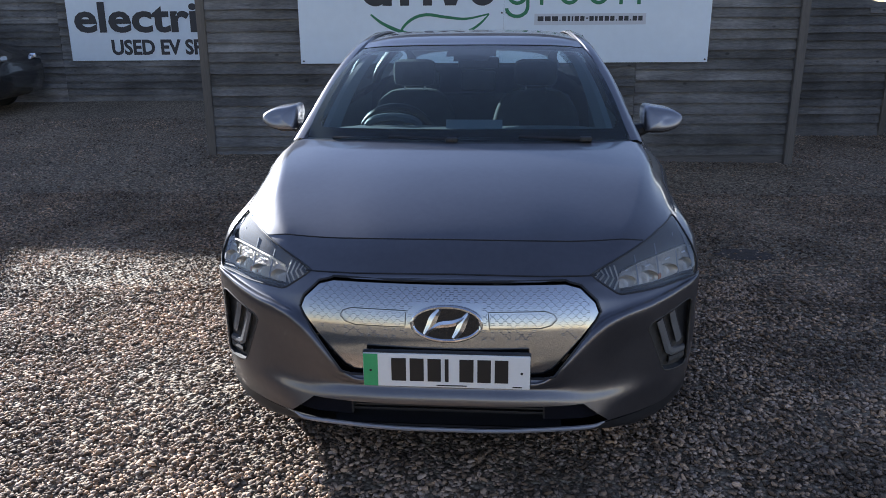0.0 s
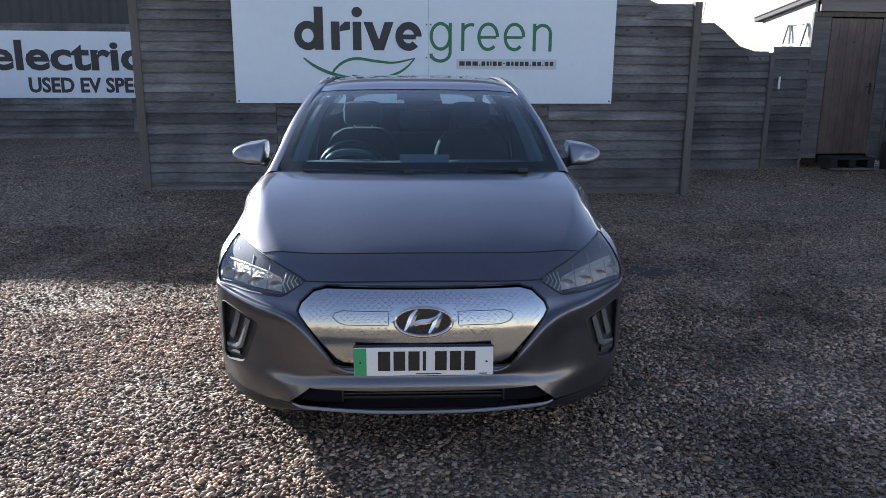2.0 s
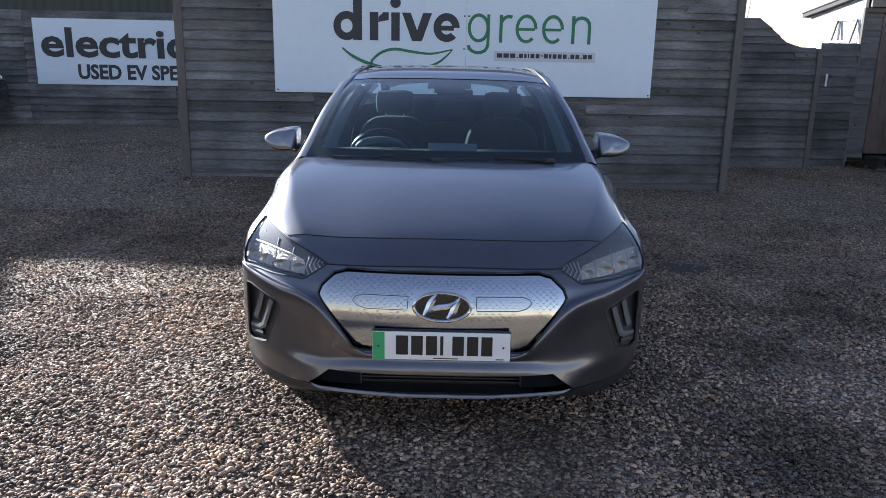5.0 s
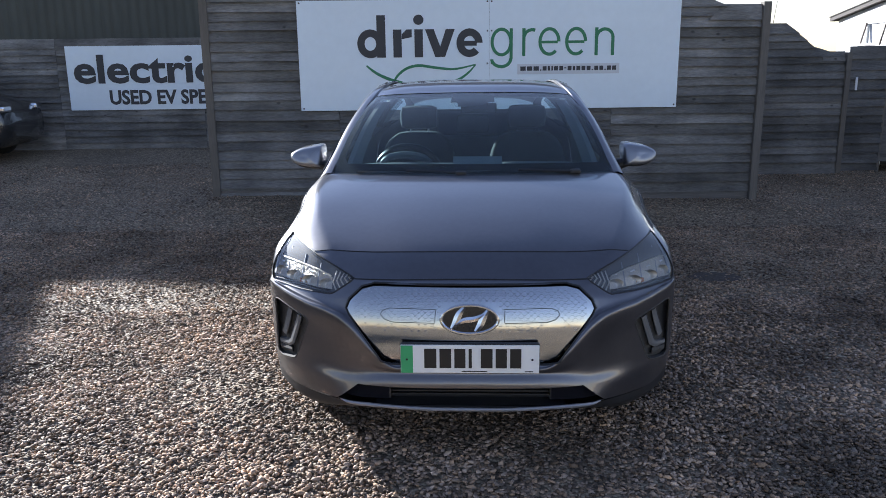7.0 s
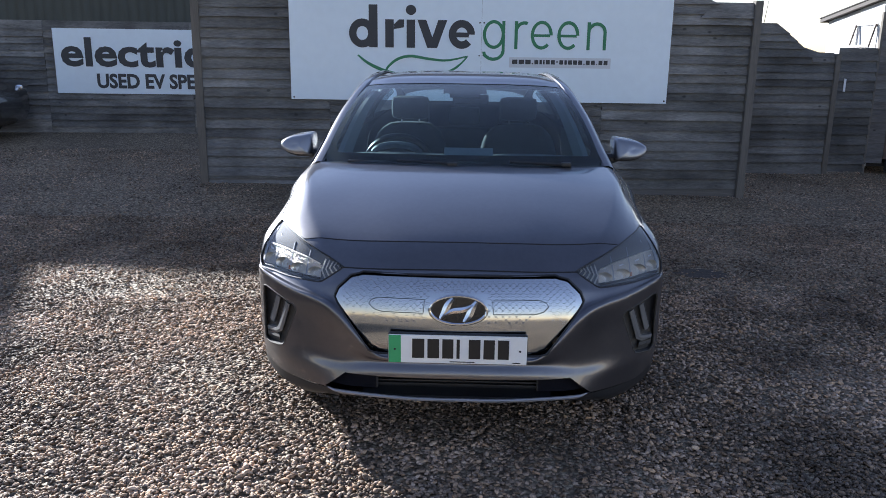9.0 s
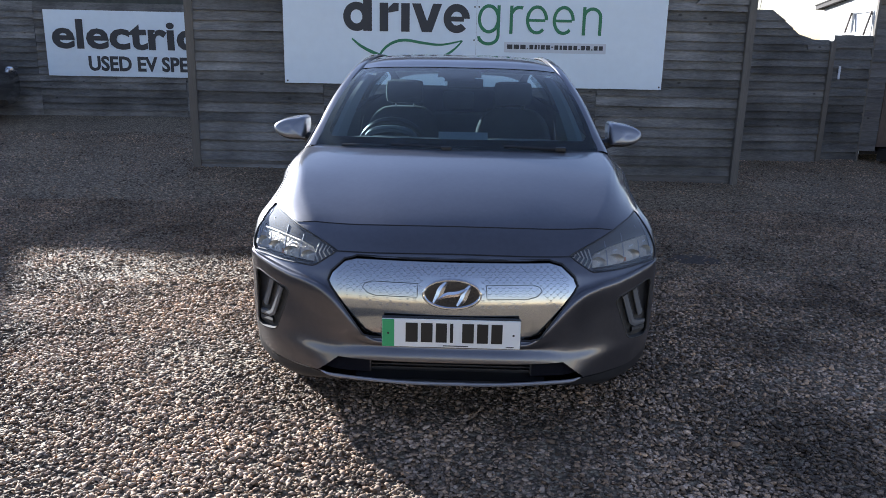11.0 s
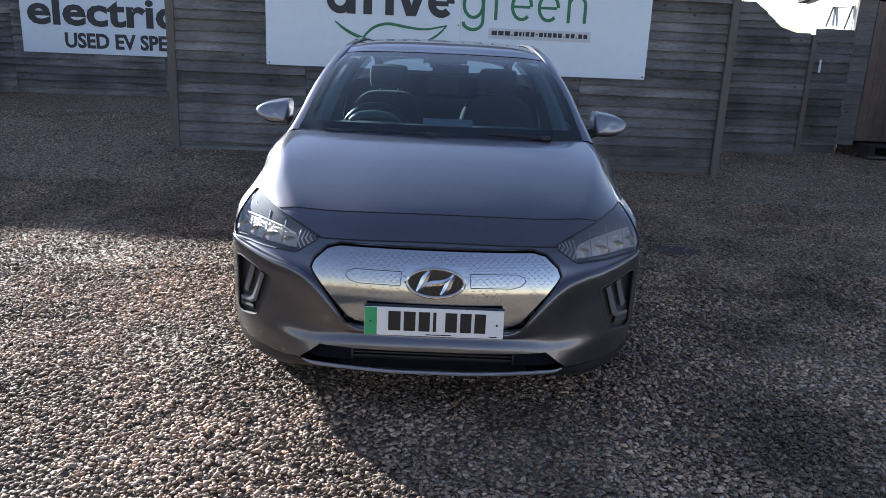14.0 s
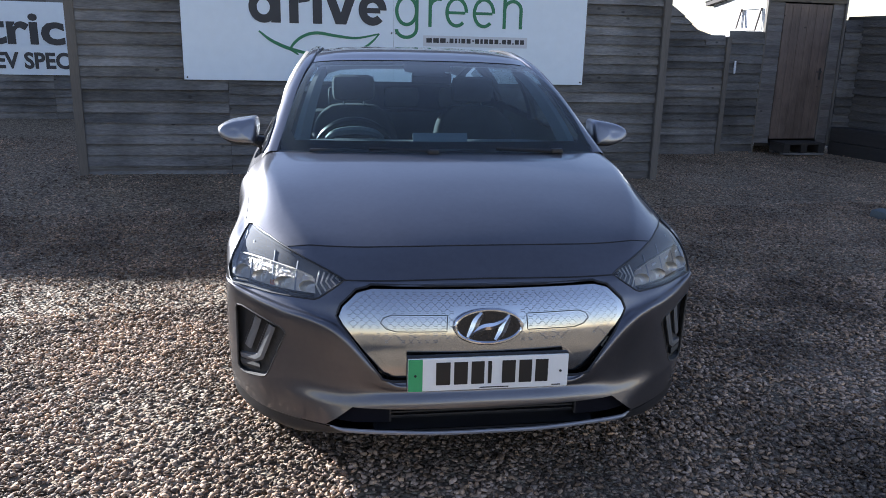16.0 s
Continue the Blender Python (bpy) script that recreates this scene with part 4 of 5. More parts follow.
def grown(outline, d):
    """A convex outline moved outwards by d."""
    k = len(outline)
    area = sum(outline[i][0] * outline[(i + 1) % k][1] - outline[(i + 1) % k][0] * outline[i][1] for i in range(k))
    sg = 1 if area > 0 else -1
    lines = []
    for i in range(k):
        (a, b), (c, e) = outline[i], outline[(i + 1) % k]
        L = math.hypot(c - a, e - b)
        n = (sg * (e - b) / L, -sg * (c - a) / L)
        lines.append((n, n[0] * a + n[1] * b + d))
    out = []
    for i in range(k):
        (n1, c1), (n2, c2) = lines[i - 1], lines[i]
        det = n1[0] * n2[1] - n1[1] * n2[0]
        out.append(((c1 * n2[1] - c2 * n1[1]) / det, (n1[0] * c2 - n2[0] * c1) / det))
    return out


def flip(outline):
    return [(-u, z) for u, z in reversed(outline)]


GRILLE = [(-.473, .615), (-.462, .643), (-.415, .686), (-.37, .698), (.37, .698), (.415, .686), (.462, .643), (.473, .615), (.462, .595), (.335, .432), (.305, .422), (-.305, .422), (-.335, .432), (-.462, .595)]
LAMP = [(.452, .715), (.536, .660), (.552, .654), (.70, .650), (.832, .653), (.844, .663), (.850, .69), (.834, .737), (.806, .788), (.789, .813), (.777, .819), (.70, .803), (.626, .7795), (.54, .7495)]
VENT = [(.648, .532), (.652, .544), (.662, .553), (.800, .587), (.816, .583), (.822, .570), (.825, .352), (.818, .340), (.80, .337), (.74, .352), (.722, .360), (.712, .374)]
INTAKE = [(-.505, .262), (-.435, .322), (.435, .322), (.505, .262), (.435, .268), (0, .256), (-.435, .268)]


def front_body():
    """The skin ahead of the doors, with real openings, split into its panels."""
    bm = bmesh.new()
    tag = bm.faces.layers.int.new("panel")
    V = [[bm.verts.new(p) for p in r] for r in FRONT]
    for i in range(len(V) - 1):
        for j in range(len(V[0]) - 1):
            f = bm.faces.new((V[i][j], V[i][j + 1], V[i + 1][j + 1], V[i + 1][j]))
            c = abs(j + 0.5 - MID)
            f[tag] = 0 if i < SHUT_ROW else 1 if c < EDGE else 2 if j < MID else 3
    intake = [(-.52, .258), (-.435, .326), (.435, .326), (.52, .258), (.33, .2505), (-.33, .2505)]
    for outline in (grown(GRILLE, .009), LAMP, flip(LAMP), VENT, flip(VENT), intake):
        us, zs = [p[0] for p in outline], [p[1] for p in outline]
        lo, hi = (min(us) - .03, min(zs) - .03), (max(us) + .03, max(zs) + .03)
        def near():
            fs = [f for f in bm.faces if f.calc_center_median().y < 0.75 and lo[0] < f.calc_center_median().x < hi[0] and lo[1] < f.calc_center_median().z < hi[1]]
            return list({v for f in fs for v in f.verts}) + list({e for f in fs for e in f.edges}) + fs
        planes = []
        cu, cz = sum(us) / len(us), sum(zs) / len(zs)
        for (a, b), (c, d) in zip(outline, outline[1:] + outline[:1]):
            n = Vector((d - b, 0, -(c - a))).normalized()
            if n.dot(Vector((cu - a, 0, cz - b))) > 0:
                n = -n
            planes.append((Vector((a, 0, b)), n))
            bmesh.ops.bisect_plane(bm, geom=near(), plane_co=(a, 0, b), plane_no=n, dist=1e-5)
        gone = []
        for f in bm.faces:
            c = f.calc_center_median()
            if c.y < 0.75 and all((Vector((c.x, 0, c.z)) - p).dot(n) < 1e-6 for p, n in planes):
                gone.append(f)
        bmesh.ops.delete(bm, geom=gone, context="FACES")
    bmesh.ops.recalc_face_normals(bm, faces=bm.faces)
    for k, (name, label) in enumerate((("front_bumper", "grey painted bumper"), ("bonnet", ""), ("wing", ""), ("wing", ""))):
        piece = bm.copy()
        lay = piece.faces.layers.int["panel"]
        bmesh.ops.delete(piece, geom=[f for f in piece.faces if f[lay] != k], context="FACES")
        part(name, piece, PAINT, car, label, smooth=50)
    bm.free()


def on_front(i0, j0, i1, j1, lift=0.0012, k=40):
    """Points on the skin between two places of its net."""
    out = []
    for t in np.linspace(0, 1, k):
        i, j = i0 + (i1 - i0) * t, j0 + (j1 - j0) * t
        a, b = int(min(i, len(FRONT) - 2)), int(min(j, len(FRONT[0]) - 2))
        fi, fj = i - a, j - b
        p = FRONT[a][b] * (1 - fi) * (1 - fj) + FRONT[a + 1][b] * fi * (1 - fj) + FRONT[a][b + 1] * (1 - fi) * fj + FRONT[a + 1][b + 1] * fi * fj
        out.append(tuple(p))
    return out


front_body()
part("shut_line", tube(on_front(SHUT_ROW, MID - 4.25 * KC, SHUT_ROW, MID + 4.25 * KC), 0.0026), BLACK, car)
for s in (-1, 1):
    part("shut_line", tube(on_front(10.35 * KR, MID + s * EDGE, len(FRONT) - 1, MID + s * EDGE), 0.0024), BLACK, car)
    part("shut_line", tube(on_front(8 * KR + 0.3, MID, 8 * KR - 0.2, MID + s * 3.35 * KC), 0.003), BLACK, car)


def rim_points(o, off):
    return [(u, skin(u, z) + off, z) for (a, b), (c, d) in zip(o, o[1:] + o[:1]) for t in (0, .25, .5, .75) for u, z in ((a + (c - a) * t, b + (d - b) * t),)]


def front_grille():
    frame_ = part("grille_frame", patch(grown(GRILLE, .035), -0.055, 0.04, 0.0), GLOSS, car, "gloss black recess round the panel")
    g = part("grille_panel", patch(grown(GRILLE, .001), -0.002, 0.02, 0.025, panel_depth), SATIN, car, "satin silver closed panel with stamped pattern", smooth=50)
    part("grille_lip", tube(rim_points(grown(GRILLE, .009), 0.003), 0.0046, 6, closed=True), BLACK, car, smooth=True)
    # the two charging flaps' outlines
    for s in (-1, 1):
        o = [(s * .130, .622), (s * .133, .571), (s * .292, .571), (s * .326, .580), (s * .344, .598), (s * .334, .614), (s * .308, .623)]
        pts = []
        for (a, b), (c, d) in zip(o, o[1:] + o[:1]):
            for t in np.linspace(0, 1, 8)[:-1]:
                u, z = a + (c - a) * t, b + (d - b) * t
                pts.append((u, panel_depth(u, z) + 0.0015, z))
        part("charge_flap", tube(pts, 0.0016, 5, closed=True), BLACK, g)
    # stamped arcs back to back, in staggered rows that fade out towards the foot of the panel
    bm = bmesh.new()
    rng = random.Random(4)
    for r in range(14):
        z = .687 - r * .0113
        half = .452 - max(0, (z - .640)) * 1.25 - max(0, .60 - z) * .8
        x = -.494 + (.013 if r % 2 else 0)
        while x < half:
            if abs(x) < half and (abs(x) > .116 or abs(z - .59) > .060) and not (r > 9 and rng.random() < 0.45):
                hw = .0052 + .0032 * max(0.0, 1 - abs(x) / .36)
                for up in (-1, 1):
                    pts = [(x + hw * q, panel_depth(x + hw * q, z + up * (.0021 + .0026 * q * q)) + 0.0015, z + up * (.0021 + .0026 * q * q)) for q in (-1, -.5, 0, .5, 1)]
                    tube(pts, 0.0008, 4, bm)
            x += .026
    part("stamped_pattern", bm, DIMPLE, g, "small grey stamped arcs")


def badge():
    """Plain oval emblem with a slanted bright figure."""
    lean = pose(0, 0.026, .590, -8)
    b = part("badge", prism(disc(0, 0, .108, .054, 48), -.006, .03), GLOSS, car, "black oval badge with chrome ring", at=lean)
    pts = [(0.108 * math.cos(a), -.006, .054 * math.sin(a)) for a in np.linspace(0, 2 * math.pi, 65)[:-1]]
    part("badge_ring", tube(pts, 0.0065, 8, bmesh.new(), closed=True), CHROME, b, smooth=True)
    bm = bmesh.new()
    stroke([(-.068, -.034), (-.052, -.008), (-.040, .020), (-.022, .045)], .027, -.010, -.0062, bm, .004)
    stroke([(.068, .034), (.052, .008), (.040, -.020), (.022, -.045)], .027, -.010, -.0062, bm, .004)
    stroke([(-.056, -.020), (-.020, -.003), (.020, .003), (.056, .020)], .021, -.0105, -.0063, bm, .003)
    part("badge_figure", bm, CHROME, b)


def number_plate():
    p = part("number_plate", box(-.262, .262, -.012, -.004, .388, .500, .003), PLATE_W, car, "white plate with green band and black characters")
    part("plate_back", box(-.264, .264, -.004, .016, .39, .503, .002), BLACK, p)
    part("green_band", box(-.2605, -.215, -.0135, -.0125, .3895, .4985), PLATE_G, p)
    x = -.172
    for w, gap in ((.046, .012), (.044, .012), (.042, .012), (.012, .034), (.044, .012), (.042, .012), (.042, .012)):
        part("character_bar", box(x, x + w, -.0145, -.0125, .409, .486, .0005), INK, p)
        x += w + gap
    for x in (-.238, .236):
        part("screw", lathe([(0, -.0155), (.004, -.015), (.0045, -.0125)], 10, "Y"), INK, p, at=pose(x, 0, .443))
    part("print_bar", box(-.03, .065, -.0135, -.0125, .394, .3975), INK, p)
    part("print_bar", box(.208, .238, -.0135, -.0125, .394, .3975), INK, p)


def ribbon(points, width, s, off, deep, bm=None):
    """A flat band along (u, z) points that follows the front skin, sunk by off and deep thick."""
    bm = bm or bmesh.new()
    P = [np.array(q, float) for q in points]
    k = len(P)
    rows = []
    for i, q in enumerate(P):
        d = P[min(i + 1, k - 1)] - P[max(i - 1, 0)]
        d = d / np.linalg.norm(d)
        w = width[i] if isinstance(width, (list, tuple)) else width
        a, b = q + np.array((-d[1], d[0])) * w / 2, q - np.array((-d[1], d[0])) * w / 2
        va, vb = skin(s * a[0], a[1]) + off, skin(s * b[0], b[1]) + off
        m = (a + b) / 2
        rows.append([bm.verts.new(c) for c in ((s * a[0], va, a[1]), (s * m[0], (va + vb) / 2 - .25 * w, m[1]), (s * b[0], vb, b[1]), (s * b[0], vb + deep, b[1]), (s * a[0], va + deep, a[1]))])
    for A, B in zip(rows, rows[1:]):
        for j in range(5):
            bm.faces.new((A[j], A[(j + 1) % 5], B[(j + 1) % 5], B[j]))
    bm.faces.new(rows[0])
    bm.faces.new(rows[-1][::-1])
    bmesh.ops.recalc_face_normals(bm, faces=bm.faces)
    return bm


def headlamp(s):
    o = LAMP if s > 0 else flip(LAMP)
    lamp = part("headlamp", patch(grown(o, -.001), -0.024, 0.015, -0.021), LAMP_GREY, car, "headlamp with a clear cover and silvered cells", smooth=50)
    part("lamp_back", patch(grown(o, .014), -0.052, 0.03), LAMP_GREY, lamp)
    part("lamp_rim", tube(rim_points(o, 0.0), 0.0034, 6, closed=True), BLACK, lamp, smooth=True)
    # three cells between pale upright dividers: a bowl below, a bright dash above
    for u, z0, z1 in ((.612, .662, .748), (.690, .662, .768), (.768, .664, .780), (.822, .672, .735)):
        part("divider", ribbon([(u + .004, z0), (u, (z0 + z1) / 2), (u - .006, z1)], [.006, .005, .004], s, .0195, .004), LAMP_PALE, lamp, smooth=30)
    for u, z, w in ((.572, .684, .026), (.651, .686, .028), (.729, .689, .028), (.798, .692, .020)):
        v = skin(s * u, z)
        bm = lathe([(0.001, v + .021), (.3, v + .0205), (.6, v + .018), (.85, v + .014), (1.0, v + .010)], 20, "Y")
        for q in bm.verts:
            q.co.x, q.co.z = q.co.x * w * 1.15, q.co.z * .021
        part("reflector", bm, REFLECTOR, lamp, smooth=True, at=pose(s * u, 0, z))
        part("light_unit", ribbon([(u - w * .38, z + .028), (u + w * .38, z + .030)], .0045, s, .017, .006), LAMP_WHITE, lamp)
    # mirrored floor of the cells, the gravel's reflection in its colour, and the bright edge above it
    floor = [(.548, .664), (.70, .6645), (.828, .667), (.836, .726), (.80, .736), (.72, .735), (.62, .724), (.550, .706)]
    part("lower_reflector", patch(floor if s > 0 else flip(floor), -0.0215, 0.012), LAMP_MIRROR, lamp, "reflector tinted warm for the gravel it mirrors", smooth=True)
    part("reflector_edge", ribbon([(.555, .710), (.62, .727), (.72, .738), (.80, .739), (.832, .731)], .0035, s, .014, .008), REFLECTOR, lamp)
    # fine curved ribs towards the inner tip
    for k in range(5):
        a = .540 - .016 * k
        part("rib", ribbon([(a - .010, .664 + .010 * k), (a + .006, .690 + .006 * k), (a - .006, .728 - .002 * k)], .0055, s, .017, .006), REFLECTOR, lamp)
    # Amber band put in for a warm reflection; no lamp unit sits here.
    part("turn_signal", ribbon([(.664, .678), (.700, .675)], .014, s, .013, .010), AMBER, lamp, "amber band standing in for a warm reflection")
    part("side_bezel", ribbon([(.834, .675), (.829, .715), (.812, .765), (.793, .797)], [.014, .018, .018, .010], s, .012, .010), LAMP_PALE, lamp, "pale side bezel", smooth=30)
    part("light_strip", ribbon([(u, .661) for u in np.linspace(.552, .832, 18)], .006, s, .014, .009), BLACK, lamp)
    part("upper_trim", ribbon([(u, .7445 + .34 * (u - .54) - .22 * (u - .54) ** 2) for u in np.linspace(.50, .775, 16)], .012, s, .017, .006), LAMP_GREY, lamp)
    cover = part("lamp_cover", patch(o, -0.0015, 0.015), CLEAR, lamp, "clear cover", smooth=True)
    cover.visible_shadow = False


def corner_vent(s):
    o = VENT if s > 0 else flip(VENT)
    v = part("corner_vent", patch(grown(o, -.001), -0.034, 0.02, -0.030), DUSTY, car, "black vent with two bent light strips", smooth=50)
    part("vent_rim", tube(rim_points(o, .001), 0.0034, 6, closed=True), DUSTY, v, smooth=True)
    pocket = [(.748, .528), (.757, .566), (.812, .577), (.817, .43), (.781, .424)]
    part("vent_pocket", patch(pocket if s > 0 else flip(pocket), -0.0325, 0.03), BLACK, v)
    for pts in ([(.692, .545), (.722, .465), (.740, .418), (.760, .402), (.814, .390)], [(.740, .560), (.760, .500), (.784, .436)]):
        wide = [.022, .024, .025, .022, .016][:len(pts)]
        part("light_strip", ribbon(pts, wide, s, .012, .024), STRIP, v, "grey bent light strip", smooth=30)
        part("strip_edge", ribbon([(u + .015, z) for u, z in pts[:3]], .007, s, .018, .016), BLACK, v)
    part("vent_ledge", ribbon([(.742, .380), (.775, .374), (.814, .366)], .022, s, .014, .02), DUSTY, v, smooth=30)


def lower_intake():
    o = [(-.52, .258), (-.435, .326), (.435, .326), (.52, .258), (.33, .2505), (-.33, .2505)]
    i = part("lower_intake", patch(o, -0.085, 0.05, -0.077), BLACK, car, "black lower intake")
    for z in (.273, .287, .301):
        part("slat", box(-.31, .31, .055, .085, z - .003, z + .003, .001), BLACK, i)
    for s in (-1, 1):
        o = [(.312, .259), (.312, .3235), (.434, .3235), (.505, .2655), (.42, .261)]
        part("blank", patch(o if s > 0 else flip(o), -0.040, 0.03, 0.03), PRINT, i)
        part("slat_post", box(s * .312 - .003, s * .312 + .003, .04, .08, .262, .312), BLACK, i)
    top = [(u, skin(u, .3275) + .004, .327) for u in np.linspace(-.43, .43, 25)]
    part("intake_edge", tube(top, .004), BLACK, i)
    lip = spline([(-.505, .040, .257), (-.44, .003, .256), (-.2, -.012, .242), (0, -.014, .240), (.2, -.012, .242), (.44, .003, .256), (.505, .040, .257)], 8)
    part("lip", tube([tuple(p) for p in lip], [0.003 + 0.0045 * min(1, 6 * min(k, 48 - k) / 48) for k in range(49)], 8), LIP, car, "thin grey strip along the bumper's foot", smooth=True)
    UNDER = [
        [(0, .0, .236), (.2, .0, .238), (.44, .015, .25), (.53, .064, .250), (.64, .152, .243), (.75, .267, .238), (.84, .402, .260), (.873, .53, .272)],
        [(0, .05, .212), (.2, .05, .212), (.42, .065, .214), (.52, .085, .21), (.635, .163, .195), (.742, .275, .19), (.83, .408, .205), (.866, .53, .22)],
        [(0, .20, .185), (.2, .20, .185), (.40, .21, .18), (.50, .22, .17), (.60, .25, .15), (.70, .35, .15), (.78, .46, .155), (.83, .53, .16)],
        [(0, .55, .15), (.2, .55, .15), (.38, .55, .15), (.48, .55, .15), (.57, .55, .15), (.66, .55, .15), (.74, .55, .15), (.80, .55, .15)],
    ]
    part("undertray", sheet(surface(both_sides(UNDER), 4, 3)), BLACK, car, "black plastic undertray", smooth=True)


front_grille()
badge()
number_plate()
for s in (-1, 1):
    headlamp(s)
    corner_vent(s)
lower_intake()


# the cabin, doors and tail
def glass_part(name, G, mat, parent, label, faces=(0, -1, 0)):
    """A pane whose face looks along a given direction."""
    bm = sheet(G)
    bm.normal_update()
    if sum((f.normal * f.calc_area() for f in bm.faces), Vector()).dot(Vector(faces)) < 0:
        bmesh.ops.reverse_faces(bm, faces=bm.faces[:])
    return part(name, bm, mat, parent, label, smooth=True)


WS_LOW = [(0, 1.035, .992), (.2, 1.045, .992), (.37, 1.072, .990), (.57, 1.122, .987), (.722, 1.182, .983)]
WS_TOP = [(0, 1.865, 1.372), (.2, 1.870, 1.371), (.34, 1.885, 1.368), (.47, 1.91, 1.363), (.573, 1.942, 1.353)]


def between(a, b, t, bulge=0.0):
    return [tuple(p + (q - p) * t + (bulge * (0, -.5, 1)[k]) for k, (p, q) in enumerate(zip(A, B))) for A, B in zip(a, b)]


WS_NET = [WS_LOW] + [between(WS_LOW, WS_TOP, t, 0.05 * 4 * t * (1 - t)) for t in (.25, .5, .75)] + [WS_TOP]
WS = surface(both_sides(WS_NET), 8, 6)
windscreen = glass_part("windscreen", WS, SCREEN_GLASS, car, "blue-tinted windscreen", (0, -1, 1))
# printed black border inside the glass
bm = bmesh.new()
INSET = surface(both_sides(WS_NET), 24, 16)
INSET[..., 1] += .006
INSET[..., 2] -= .004
nr, nc = WS.shape[:2]


def on_border(i, j):
    """Whether a spot of the glass lies in the printed border: an edge with rounded inner corners, and the sensor's patch."""
    u, v, z = INSET[i][j]
    half = abs(INSET[i][0][0])
    along, rise = half - abs(u) - .030, (z - INSET[0][j][2])
    below, above = rise - .052, INSET[-1][j][2] - z - .016
    if min(along, below, above) < 0:
        return True
    r = .05
    if along < r and min(below, above) < r:
        k = r if below < above else r * .5
        m = min(below, above)
        if along < k and m < k and (k - along) ** 2 + (k - m) ** 2 > k * k:
            return True
    return abs(u) < .12 and above < .05 - .02 * (abs(u) > .085)


sheet(INSET, bm, keep=on_border)
part("black_border", bm, PRINT, windscreen)


def roof_and_pillars():
    ROOF = [
        [(0, 1.87, 1.376), (.2, 1.875, 1.375), (.34, 1.89, 1.372), (.47, 1.915, 1.367), (.57, 1.948, 1.357)],
        [(0, 2.05, 1.418), (.2, 2.05, 1.417), (.34, 2.06, 1.413), (.46, 2.07, 1.405), (.555, 2.09, 1.390)],
        [(0, 2.35, 1.439), (.2, 2.35, 1.438), (.34, 2.35, 1.434), (.45, 2.36, 1.426), (.545, 2.37, 1.412)],
        [(0, 2.85, 1.432), (.2, 2.85, 1.431), (.34, 2.85, 1.427), (.45, 2.85, 1.418), (.54, 2.85, 1.402)],
        [(0, 3.35, 1.388), (.2, 3.35, 1.387), (.34, 3.35, 1.382), (.43, 3.35, 1.373), (.52, 3.35, 1.352)],
        [(0, 3.80, 1.30), (.2, 3.80, 1.299), (.33, 3.80, 1.292), (.42, 3.80, 1.28), (.50, 3.80, 1.255)],
    ]
    roof = part("roof", sheet(surface(both_sides(ROOF), 14, 10)), PAINT, car, smooth=True)
    part("headlining", sheet(surface(both_sides([[(u, v + .02, z - .03) for u, v, z in r] for r in ROOF]), 3, 3)), HEADLINER, car)
    hatch = [
        [(0, 3.80, 1.30), (.33, 3.80, 1.292), (.50, 3.80, 1.255)],
        [(0, 4.12, 1.160), (.36, 4.12, 1.152), (.58, 4.08, 1.115)],
    ]
    glass_part("rear_window", surface(both_sides(hatch), 4, 4), REAR_GLASS, car, "tinted rear window", (0, -1, -1))
    part("tailgate", sheet(surface(both_sides([
        [(0, 4.12, 1.160), (.36, 4.12, 1.152), (.58, 4.08, 1.115), (.70, 4.02, 1.06)],
        [(0, 4.30, 1.11), (.40, 4.28, 1.10), (.62, 4.22, 1.05), (.76, 4.12, 1.0)],
        [(0, 4.38, .95), (.45, 4.36, .94), (.70, 4.28, .92), (.83, 4.12, .90)],
        [(0, 4.45, .62), (.48, 4.42, .62), (.74, 4.32, .62), (.87, 4.12, .62)],
        [(0, 4.44, .36), (.48, 4.41, .36), (.73, 4.31, .36), (.86, 4.10, .36)],
        [(0, 4.34, .22), (.48, 4.31, .22), (.70, 4.22, .22), (.83, 4.06, .22)]]), 4, 4)), PAINT, car, smooth=True)
    for s in (-1, 1):
        rail = spline([(.735, 1.18, .988), (.70, 1.40, 1.095), (.655, 1.68, 1.235), (.60, 1.95, 1.352), (.565, 2.18, 1.405), (.552, 2.45, 1.425), (.548, 2.85, 1.420), (.53, 3.35, 1.365), (.51, 3.80, 1.255), (.60, 4.10, 1.12)], 6)
        inner, outer, low = [], [], []
        for u, v, z in rail:
            inner.append((s * (u - .012), v, z + .006))
            outer.append((s * (u + .035), v + .012, z - .004))
            low.append((s * (u + .058), v + .03, z - .032))
        net = np.array([[(s * (u - .022), v, z - .008) for u, v, z in rail], inner, [tuple(p) for p in (np.array(inner) + np.array(outer)) / 2 + np.array((0, 0, .005))], outer, low])
        part("pillar_rail", sheet(net), PAINT, car, "painted windscreen pillar and roof rail", smooth=True)
        part("roof_ditch", tube([(s * (u - .024), v - .002, z - .003) for u, v, z in rail[1:48]], .0038), BLACK, car)
        belt = spline([(.758, 1.26, 1.0), (.766, 1.7, 1.008), (.768, 2.2, 1.022), (.765, 2.7, 1.04), (.765, 3.2, 1.065), (.70, 3.7, 1.09)], 6)
        top = spline([(.758, 1.285, 1.012), (.662, 1.75, 1.24), (.60, 2.22, 1.375), (.603, 2.7, 1.385), (.585, 3.2, 1.35), (.575, 3.65, 1.25)], 6)
        G = np.array([[np.array((s, 1, 1)) * (a + (b - a) * t + np.array((.008 * 4 * t * (1 - t), 0, 0))) for a, b in zip(belt, top)] for t in np.linspace(0, 1, 6)])
        glass_part("side_window", G, SIDE_GLASS, car, "tinted side glass", (-s, 0, 0))
